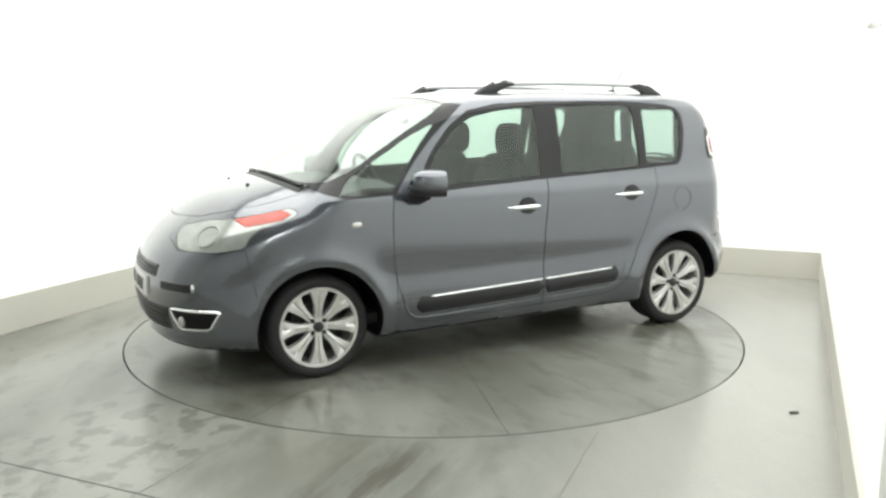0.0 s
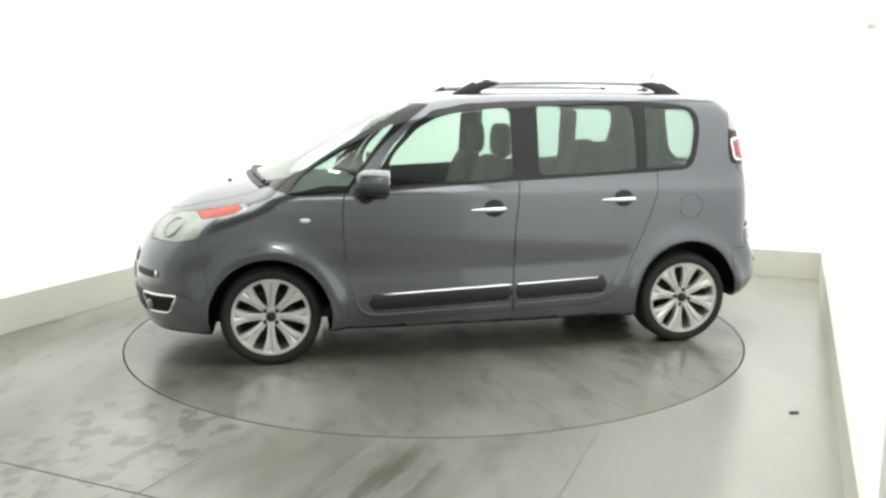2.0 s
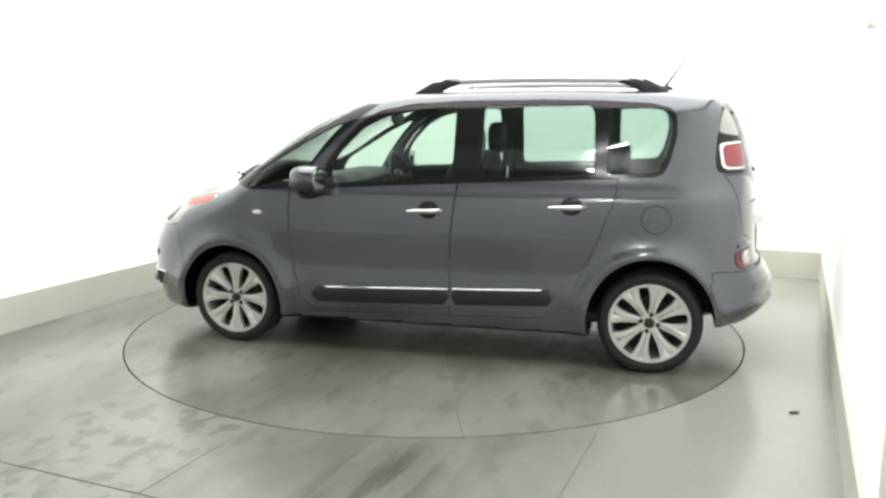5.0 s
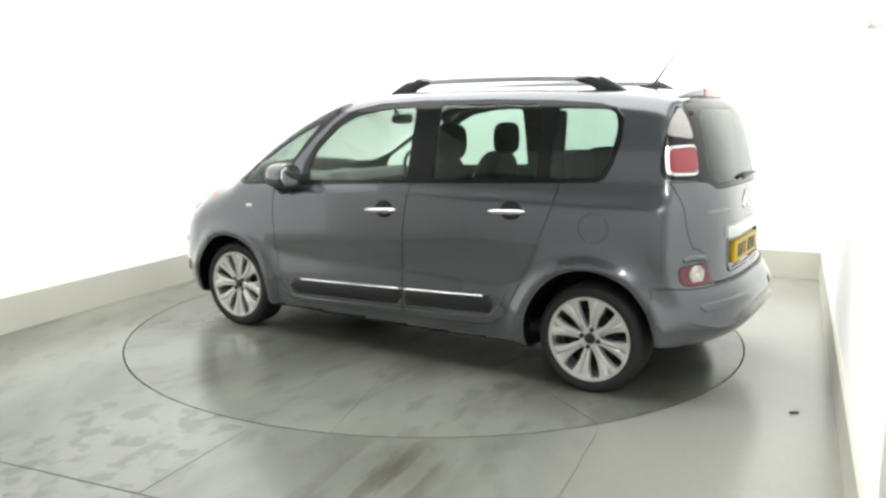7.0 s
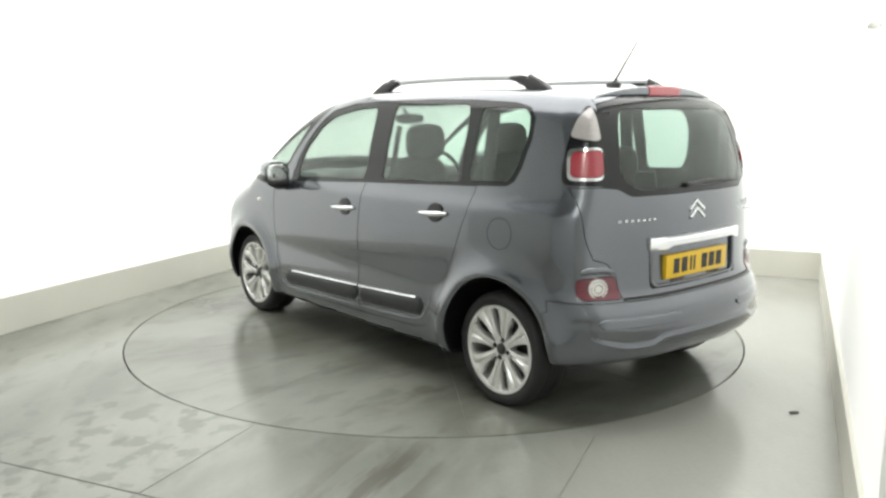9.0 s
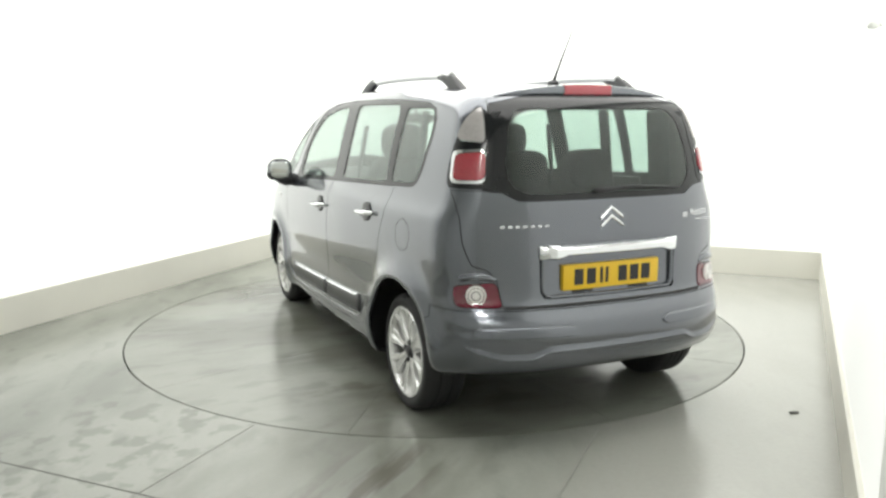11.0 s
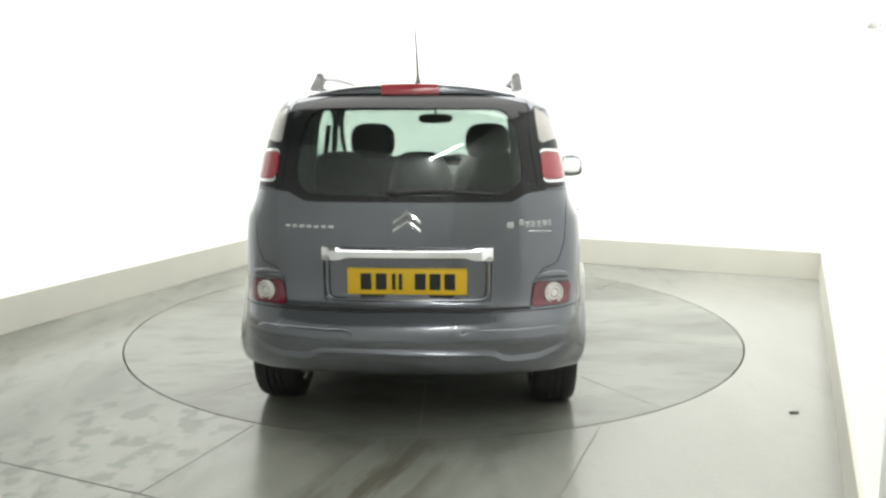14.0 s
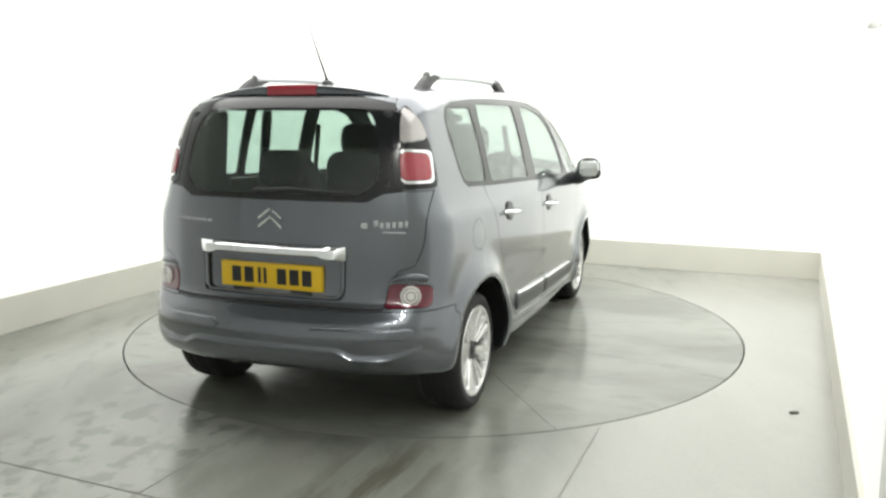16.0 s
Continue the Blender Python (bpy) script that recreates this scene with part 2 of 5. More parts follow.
def blob(bm, centre, size, power=2.6, nu=24, nv=14):
    """A rounded block: a superellipsoid with half sizes."""
    def sg(c, e):
        return math.copysign(abs(c) ** e, c)
    e = 2.0 / power
    rings = []
    for j in range(nv + 1):
        b = -math.pi / 2 + math.pi * j / nv
        ring = []
        for i in range(nu):
            a = 2 * math.pi * i / nu
            ring.append(bm.verts.new((centre[0] + size[0] * sg(math.cos(b), e) * sg(math.cos(a), e), centre[1] + size[1] * sg(math.cos(b), e) * sg(math.sin(a), e), centre[2] + size[2] * sg(math.sin(b), e))))
        rings.append(ring)
    for p, q in zip(rings, rings[1:]):
        for i in range(nu):
            bm.faces.new((p[i], p[(i + 1) % nu], q[(i + 1) % nu], q[i]))
    bmesh.ops.remove_doubles(bm, verts=[v for r in (rings[0], rings[-1]) for v in r], dist=1e-4)
    return bm


# ---- the room ----
def structure(name, bm, mat, label, category="", smooth=False):
    return tagged(part(name, bm, mat, None, "", smooth), label, category, kind="structure")


def room_box(r0, r1, v0, v1, z0, z1, bevel=0.0):
    bm = box(bmesh.new(), (r0, v0, z0), (r1, v1, z1), bevel)
    bm.transform(Matrix.Rotation(radians(-ROOM), 4, "Z"))
    return bm


def right_box(r0, r1, v0, v1, z0, z1, bevel=0.0):
    """A box beside the right wall: r across from the wall's face, v along the room."""
    bm = box(bmesh.new(), (r0, v0 - BACK, z0), (r1, v1 - BACK, z1), bevel)
    bm.transform(Matrix.Translation(room(CORNER, BACK)) @ Matrix.Rotation(radians(-ROOM - SKEW), 4, "Z"))
    return bm


def build_room():
    # floor with a round opening for the turntable
    bm = bmesh.new()
    n = 160
    inner = [bm.verts.new(((DISC_R + 0.009) * math.cos(2 * math.pi * i / n), (DISC_R + 0.009) * math.sin(2 * math.pi * i / n), 0)) for i in range(n)]
    lower = [bm.verts.new((v.co.x, v.co.y, -0.06)) for v in inner]
    outer = []
    for i in range(n):
        a = 2 * math.pi * i / n
        dx, dy = math.cos(a), math.sin(a)
        s = min((HALF + 0.1) / max(abs(dx), 1e-9), ((BACK + 0.1) if dy > 0 else -FRONT + 0.1) / max(abs(dy), 1e-9))
        outer.append(bm.verts.new(room(dx * s, dy * s)))
    a0 = radians(-ROOM)
    for v in inner + lower:
        v.co = Matrix.Rotation(a0, 3, "Z") @ v.co
    corners = {}
    for sr, sv in ((1, 1), (-1, 1), (1, -1), (-1, -1)):
        corners[sr, sv] = bm.verts.new(room(sr * (HALF + 0.1), BACK + 0.1 if sv > 0 else FRONT - 0.1))
    for i in range(n):
        j = (i + 1) % n
        bm.faces.new((inner[i], outer[i], outer[j], inner[j]))
        bm.faces.new((inner[i], inner[j], lower[j], lower[i]))
        ai, aj = 2 * math.pi * i / n, 2 * math.pi * (i + 1) / n
        for (sr, sv), c in corners.items():
            ca = math.atan2((BACK + 0.1) if sv > 0 else (FRONT - 0.1), sr * (HALF + 0.1)) % (2 * math.pi)
            if ai < ca < aj:
                bm.faces.new((outer[i], c, outer[j]))
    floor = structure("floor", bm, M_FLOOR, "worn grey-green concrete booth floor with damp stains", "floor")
    bm = bmesh.new()
    bmesh.ops.create_circle(bm, cap_ends=True, segments=96, radius=DISC_R + 0.05)
    for v in bm.verts:
        v.co.z = -0.061
    structure("turntable_pit", bm, M_PIT, "dark pit below the turntable gap", "pit")
    t = 0.14
    lit = "glowing white backlit fabric booth wall"
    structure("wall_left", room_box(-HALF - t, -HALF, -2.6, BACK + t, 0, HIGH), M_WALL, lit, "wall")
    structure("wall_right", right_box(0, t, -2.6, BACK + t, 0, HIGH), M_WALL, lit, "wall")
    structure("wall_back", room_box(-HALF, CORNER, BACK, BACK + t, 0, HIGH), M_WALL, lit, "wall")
    plain = "plain white painted wall by the entrance"
    structure("wall_left_front", room_box(-HALF - t, -HALF, FRONT, -2.6, 0, HIGH), M_WALL_PLAIN, plain, "wall")
    structure("wall_right_front", right_box(0, t, FRONT, -2.6, 0, HIGH), M_WALL_PLAIN, plain, "wall")
    structure("wall_front", room_box(-HALF - t, HALF + t, FRONT - t, FRONT, 0, HIGH), M_HALL, "plain pale workshop wall", "wall")
    structure("ceiling", room_box(-HALF - t, HALF + t, FRONT - t, BACK + t, HIGH, HIGH + 0.1), M_CEIL, "plain grey booth ceiling", "ceiling")
    h, w = 0.243, 0.02
    for nm, b, make in (("skirting_left", (-HALF, -HALF + w, FRONT + 0.01, BACK), room_box), ("skirting_right", (-w, 0, FRONT + 0.01, BACK), right_box), ("skirting_back", (-HALF + w, CORNER - w, BACK - w, BACK), room_box)):
        structure(nm, make(*b, 0, h, 0.003), M_SKIRT, "tall cream skirting board with scuffs along the wall", "skirting")
    # expansion joints between the floor slabs
    for nm, b in (("floor_joint_a", (-0.043, -0.037, FRONT, -DISC_R - 0.03)), ("floor_joint_b", (1.457, 1.463, FRONT, -1.48)), ("floor_joint_c", (-HALF + 0.03, HALF - 0.03, -2.793, -2.787))):
        structure(nm, room_box(*b, -0.002, 0.0012), M_JOINT if nm == "floor_joint_c" else M_FAINT, "worn filled joint between floor slabs", "joint")


build_room()


# ---- the car, as a smooth solid ----
def spl(x, xs, ys):
    """Smooth monotone curve through (xs, ys); xs rising."""
    xs, ys = np.asarray(xs, float), np.asarray(ys, float)
    h, d = np.diff(xs), np.diff(ys) / np.diff(xs)
    m = np.empty(len(xs))
    m[0], m[-1] = d[0], d[-1]
    s = d[:-1] * d[1:]
    m[1:-1] = np.where(s > 0, 2 * s / (d[:-1] + d[1:] + 1e-12 * np.sign(d[:-1] + d[1:] + 1e-30)), 0)
    x = np.clip(x, xs[0], xs[-1])
    i = np.clip(np.searchsorted(xs, x) - 1, 0, len(h) - 1)
    t = (x - xs[i]) / h[i]
    return (ys[i] * (1 + 2 * t) * (1 - t) ** 2 + h[i] * m[i] * t * (1 - t) ** 2
            + ys[i + 1] * t * t * (3 - 2 * t) + h[i] * m[i + 1] * t * t * (t - 1))


def smax(a, b, k):
    g = np.maximum(k - np.abs(a - b), 0) / k
    return np.maximum(a, b) + g * g * k / 4


WHEEL_X, WHEEL_Z, TYRE_R = 1.27, 0.286, 0.288


def top_z(x):
    return spl(x, [-2.1, -1.86, -1.74, -1.62, -1.45, -1.2, -0.7, -0.2, 0.15, 0.36, 0.48, 0.63, 0.82, 1.01, 1.2, 1.3, 1.45, 1.62, 1.8, 1.95, 2.05, 2.2],
               [1.375, 1.457, 1.503, 1.536, 1.562, 1.579, 1.59, 1.588, 1.573, 1.548, 1.523, 1.474, 1.390, 1.283, 1.157, 1.098, 1.056, 1.010, 0.942, 0.862, 0.78, 0.62])


def side_y(x, z):
    y = spl(z, [0.1, 0.2, 0.3, 0.45, 0.6, 0.75, 0.88, 0.98, 1.05, 1.12, 1.25, 1.4, 1.5, 1.65],
            [0.77, 0.81, 0.832, 0.842, 0.847, 0.85, 0.847, 0.828, 0.799, 0.777, 0.747, 0.706, 0.674, 0.62])
    y = y + spl(x, [-2.0, -1.7, -1.3, -0.8, -0.3, 0.3, 0.9, 1.27, 1.6, 1.9, 2.2], [-0.12, -0.085, -0.05, -0.022, -0.004, 0.0, -0.006, -0.02, -0.055, -0.13, -0.25])
    y = y + spl(x, [-2.0, -1.5, -0.9, -0.2], [0.004, 0.004, 0.002, 0.0]) * spl(z, [1.05, 1.3, 1.6], [0.0, 1.0, 1.0])
    y = y + 0.010 * np.exp(-((z - 0.37) / 0.085) ** 2) - 0.007 * np.exp(-((z - 0.56) / 0.07) ** 2) + 0.006 * np.exp(-((z - 0.965) / 0.03) ** 2)
    for wx in (WHEEL_X, -WHEEL_X):
        r = np.hypot(x - wx, z - WHEEL_Z)
        y = y + (0.022 if wx > 0 else 0.034) * np.exp(-((r - 0.37) / 0.075) ** 2) + 0.008 * np.exp(-((r - 0.385) / 0.028) ** 2) * (z > 0.1)
    return y


def body_f(x, y, z):
    """Below zero inside the car's outer skin."""
    a = np.abs(y)
    side = a - side_y(x, z)
    e = 1e-3
    slope = (top_z(x + e) - top_z(x - e)) / (2 * e)
    crown = spl(x, [-2.0, -1.2, 0.2, 1.2, 1.5, 2.1], [0.07, 0.038, 0.043, 0.09, 0.12, 0.16])
    top = (z - top_z(x) + crown * (a / 0.65) ** 2.2) / np.sqrt(1 + slope ** 2)
    nose = spl(z, [0.1, 0.2, 0.3, 0.42, 0.55, 0.66, 0.78, 0.9, 1.1], [1.99, 2.045, 2.075, 2.095, 2.09, 2.06, 1.99, 1.88, 1.7])
    front = x - nose + 0.28 * (a / 0.75) ** 2.6
    tail = spl(z, [0.1, 0.2, 0.3, 0.40, 0.47, 0.53, 0.585, 0.64, 0.7, 0.85, 1.0, 1.15, 1.3, 1.42, 1.52, 1.6],
               [-1.76, -1.85, -1.912, -1.955, -1.956, -1.942, -1.900, -1.866, -1.858, -1.852, -1.838, -1.812, -1.773, -1.727, -1.676, -1.6])
    rear = -x + tail + spl(z, [0.5, 0.6], [0.165, 0.135]) * (a / 0.7) ** 3
    f = smax(side, top, 0.095)
    f = smax(f, front, 0.14)
    f = smax(f, rear, 0.10)
    return smax(f, spl(x, [-1.95, -1.6, -1.3], [0.31, 0.275, 0.19]) - z, 0.05)


def body_hit(o, d, s0, s1):
    """Along o + s d (arrays n x 3), the s of the skin between s0 (inside or near) and s1."""
    lo, hi = np.array(s0, float), np.array(s1, float)
    for _ in range(22):
        m = (lo + hi) / 2
        p = o + d * m[:, None]
        ins = body_f(p[:, 0], p[:, 1], p[:, 2]) < 0
        lo, hi = np.where(ins, m, lo), np.where(ins, hi, m)
    return (lo + hi) / 2


# ---- the car's skin: a smooth solid, cut into panels ----
def skin_normals(p):
    e = 0.012
    g = np.empty_like(p)
    for i in range(3):
        a, b = p.copy(), p.copy()
        a[:, i] += e
        b[:, i] -= e
        g[:, i] = body_f(a[:, 0], a[:, 1], a[:, 2]) - body_f(b[:, 0], b[:, 1], b[:, 2])
    return g / np.maximum(np.linalg.norm(g, axis=1), 1e-9)[:, None]


def skin_mesh(ring=232, mid=150, cap_side=34, cap_end=36):
    s = np.arange(ring) / ring * 4 * (0.8 + 0.6)
    dirs = []
    for k in s:      # even steps round a box
        if k < 1.2:
            q = (0.8, -0.6 + k)
        elif k < 2.8:
            q = (0.8 - (k - 1.2), 0.6)
        elif k < 4.0:
            q = (-0.8, 0.6 - (k - 2.8))
        else:
            q = (-0.8 + (k - 4.0), -0.6)
        dirs.append(q)
    dirs = np.array(dirs)
    dirs /= np.linalg.norm(dirs, axis=1)[:, None]
    xr, xf, zr, zf = -1.05, 1.25, 0.8, 0.63
    levels = []      # origin x, z, along, out
    for r in np.linspace(0.015, 0.75, cap_end)[:-1]:
        a = math.atan2(r, 0.85)
        levels.append((xr, zr, -math.cos(a), math.sin(a)))
    for k in np.linspace(0.85, 0, cap_side)[:-1]:
        a = math.atan2(0.75, k)
        levels.append((xr, zr, -math.cos(a), math.sin(a)))
    for k in np.linspace(0, 1, mid):
        levels.append((xr + (xf - xr) * k, zr + (zf - zr) * k, 0.0, 1.0))
    for k in np.linspace(0, 0.8, cap_side)[1:]:
        a = math.atan2(0.6, k)
        levels.append((xf, zf, math.cos(a), math.sin(a)))
    for r in np.linspace(0.6, 0.015, cap_end)[1:]:
        a = math.atan2(r, 0.8)
        levels.append((xf, zf, math.cos(a), math.sin(a)))
    lv = np.array(levels)
    n = len(lv)
    o = np.repeat(np.stack([lv[:, 0], np.zeros(n), lv[:, 1]], 1), ring, axis=0)
    d = np.stack([np.repeat(lv[:, 2], ring), (lv[:, 3:4] * dirs[None, :, 0]).ravel(), (lv[:, 3:4] * dirs[None, :, 1]).ravel()], 1)
    sd = body_hit(o, d, np.full(len(o), 0.02), np.full(len(o), 2.2))
    p = o + d * sd[:, None]
    faces = []
    for i in range(n - 1):
        for j in range(ring):
            k = (j + 1) % ring
            faces.append((i * ring + j, i * ring + k, (i + 1) * ring + k, (i + 1) * ring + j))
    faces.append(tuple(range(ring))[::-1])
    faces.append(tuple((n - 1) * ring + j for j in range(ring)))
    return Net(p.tolist(), faces)


def soften(poly, r=0.03):
    """Rounds an outline's corners with about the radius r."""
    out = []
    n = len(poly)
    for k in range(n):
        a, c, b = Vector(poly[k - 1]), Vector(poly[k]), Vector(poly[(k + 1) % n])
        p = c + (a - c) * min(r / max((a - c).length, 1e-6), 0.4)
        q = c + (b - c) * min(r / max((b - c).length, 1e-6), 0.4)
        for t in (0.0, 0.33, 0.67, 1.0):
            w = p * (1 - t) ** 2 + c * 2 * t * (1 - t) + q * t * t
            out.append((w.x, w.y))
    return out


# outlines on the skin: the way of looking, and the points. side: x, z; rear: |y|, z; top: x, |y|; corner: along the rear corner, z
O_ATRIM = ("side", [(1.30, 1.045), (1.199, 1.004), (1.117, 0.982), (0.819, 0.994), (0.795, 1.032), (0.695, 1.160), (0.569, 1.295), (0.442, 1.403), (0.332, 1.486), (0.428, 1.497), (0.553, 1.425), (0.719, 1.335), (0.885, 1.236), (1.056, 1.128), (1.183, 1.067)])
O_AGLASS = ("side", soften([(1.150, 0.997), (0.832, 1.010), (0.760, 1.11), (0.650, 1.255), (0.530, 1.388), (0.707, 1.308), (0.871, 1.212), (1.075, 1.095)], 0.03))
O_DLO = ("side", [(0.648, 0.996), (0.650, 1.049), (0.620, 1.144), (0.553, 1.241), (0.439, 1.364), (0.311, 1.448), (0.110, 1.487), (-0.125, 1.502), (-0.293, 1.506), (-0.631, 1.510), (-0.966, 1.504), (-1.233, 1.488), (-1.330, 1.464), (-1.372, 1.415), (-1.377, 1.318), (-1.344, 1.180), (-1.312, 1.115), (-1.267, 1.091), (-1.070, 1.082), (-0.615, 1.063), (-0.144, 1.043), (0.295, 1.019)])
O_FWIN = ("side", soften([(0.577, 1.032), (0.594, 1.112), (0.548, 1.209), (0.405, 1.352), (0.274, 1.418), (0.075, 1.457), (-0.115, 1.470), (-0.150, 1.455), (-0.146, 1.062)], 0.03))
O_RWIN = ("side", soften([(-0.312, 1.072), (-0.317, 1.480), (-0.905, 1.484), (-0.931, 1.437), (-0.945, 1.094)], 0.03))
O_QWIN = ("side", soften([(-1.010, 1.102), (-1.017, 1.466), (-1.290, 1.462), (-1.335, 1.428), (-1.348, 1.346), (-1.318, 1.196), (-1.275, 1.116)], 0.03))
O_FDOOR = ("side", [(0.842, 0.991), (0.854, 0.856), (0.849, 0.657), (0.827, 0.489), (0.783, 0.344), (0.743, 0.285), (0.68, 0.256), (-0.141, 0.274), (-0.144, 0.309), (-0.150, 0.732), (-0.156, 0.797), (-0.185, 1.045), (-0.215, 1.11), (-0.225, 1.4), (-0.225, 1.506), (0.11, 1.488), (0.311, 1.449), (0.439, 1.365), (0.56, 1.245), (0.635, 1.14), (0.67, 1.05), (0.70, 0.999)])
O_RDOOR = ("side", [(-0.141, 0.274), (-0.631, 0.287), (-0.730, 0.302), (-0.809, 0.365), (-0.899, 0.568), (-0.974, 0.733), (-1.059, 0.960), (-1.075, 1.079), (-0.985, 1.12), (-0.985, 1.45), (-0.965, 1.505), (-0.631, 1.511), (-0.293, 1.507), (-0.225, 1.506), (-0.225, 1.4), (-0.215, 1.11), (-0.185, 1.045), (-0.156, 0.797), (-0.150, 0.732), (-0.144, 0.309)])
O_FLAP = ("side", [(-1.283 + 0.078 * math.cos(2 * math.pi * k / 20), 0.868 + 0.076 * math.sin(2 * math.pi * k / 20)) for k in range(20)])
ARCH_R = 0.345
O_ARCH_F = ("side", [(WHEEL_X + ARCH_R * math.cos(2 * math.pi * k / 40), WHEEL_Z + ARCH_R * math.sin(2 * math.pi * k / 40)) for k in range(40)])
O_ARCH_R = ("side", [(-WHEEL_X + ARCH_R * math.cos(2 * math.pi * k / 40), WHEEL_Z + 0.004 + (ARCH_R + 0.02) * math.sin(2 * math.pi * k / 40)) for k in range(40)])
O_LAMP = ("side", soften([(1.943, 0.718), (1.925, 0.786), (1.875, 0.838), (1.776, 0.870), (1.640, 0.890), (1.503, 0.915), (1.387, 0.942), (1.362, 0.915), (1.442, 0.876), (1.557, 0.850), (1.620, 0.805), (1.657, 0.746), (1.786, 0.722)]))
O_IND = ("side", [(1.665, 0.883), (1.43, 0.930), (1.398, 0.912), (1.45, 0.884), (1.63, 0.850)])
O_BONNET = ("top", [(1.385, -0.05), (1.885, -0.05), (1.875, 0.12), (1.845, 0.25), (1.80, 0.37), (1.70, 0.48), (1.55, 0.56), (1.40, 0.60), (1.255, 0.635), (1.245, 0.60), (1.36, 0.3)])
O_FBUMPER = ("side", [(1.60, 0.05), (1.612, 0.50), (1.655, 0.744), (1.786, 0.722), (1.943, 0.716), (1.96, 0.80), (1.90, 0.87), (2.3, 0.95), (2.3, 0.05)])
O_SCREEN = ("side", [(1.37, 1.05), (1.183, 1.067), (1.056, 1.128), (0.885, 1.236), (0.719, 1.335), (0.553, 1.425), (0.428, 1.497), (0.43, 1.7), (1.37, 1.7)])
O_RWINDOW = ("rear", [(-0.05, 1.530), (-0.05, 1.063), (0.45, 1.063), (0.52, 1.10), (0.60, 1.108), (0.60, 1.268), (0.56, 1.40), (0.515, 1.48), (0.3, 1.522)])
O_RGLASS = ("rear", soften([(0.43, 1.09), (0.50, 1.16), (0.485, 1.28), (0.455, 1.40), (0.41, 1.46), (-0.41, 1.46), (-0.455, 1.40), (-0.485, 1.28), (-0.50, 1.16), (-0.43, 1.09)], 0.06))
O_GATE = ("rear", [(-0.05, 1.53), (-0.05, 0.597), (0.537, 0.597), (0.552, 0.711), (0.594, 0.765), (0.655, 0.785), (0.678, 0.84), (0.69, 0.891), (0.70, 1.108), (0.60, 1.108), (0.60, 1.268), (0.55, 1.40), (0.515, 1.50), (0.3, 1.53)])
O_FOG = ("rear", soften([(0.722, 0.700), (0.555, 0.712), (0.537, 0.603), (0.722, 0.605)], 0.025))
O_PANEL = ("rear", [(-0.05, 0.815), (-0.05, 0.632), (0.350, 0.632), (0.362, 0.645), (0.366, 0.815)])
O_RBUMPER = ("rear", [(-0.05, 0.592), (0.9, 0.592), (0.9, 0.0), (-0.05, 0.0)])


def corner_u(x, y):
    return (-x - abs(y)) * 0.7071


O_TAIL = ("corner", soften([(corner_u(-1.550, 0.508), 1.482), (corner_u(-1.563, 0.641), 1.313), (corner_u(-1.562, 0.679), 1.187), (corner_u(-1.585, 0.698), 1.118), (corner_u(-1.780, 0.593), 1.114), (corner_u(-1.745, 0.562), 1.316), (corner_u(-1.680, 0.532), 1.42)], 0.03))
O_TAIL_UP = ("corner", soften([(corner_u(-1.585, 0.514), 1.475), (corner_u(-1.660, 0.552), 1.405), (corner_u(-1.710, 0.577), 1.307), (corner_u(-1.565, 0.637), 1.328), (corner_u(-1.555, 0.578), 1.414)], 0.03))
O_TAIL_LO = ("corner", soften([(corner_u(-1.575, 0.658), 1.278), (corner_u(-1.730, 0.592), 1.288), (corner_u(-1.760, 0.613), 1.138), (corner_u(-1.608, 0.692), 1.136)], 0.03))
O_TAIL_RED = ("corner", soften([(corner_u(-1.600, 0.658), 1.264), (corner_u(-1.730, 0.592), 1.276), (corner_u(-1.760, 0.613), 1.152), (corner_u(-1.628, 0.692), 1.150)], 0.03))
S = 0.7071
WAYS = {"side": (lambda s: (Vector((1, 0, 0)), Vector((0, 0, 1))), lambda c, s: c.y * s > 0.3),
        "rear": (lambda s: (Vector((0, s, 0)), Vector((0, 0, 1))), lambda c, s: c.x < -1.35 and c.y * s > -0.03),
        "top": (lambda s: (Vector((1, 0, 0)), Vector((0, s, 0))), lambda c, s: c.z > 0.7 and c.x > 1.0 and c.y * s > -0.03),
        "corner": (lambda s: (Vector((-S, -S * s, 0)), Vector((0, 0, 1))), lambda c, s: c.x < -1.3 and c.y * s > 0.25)}


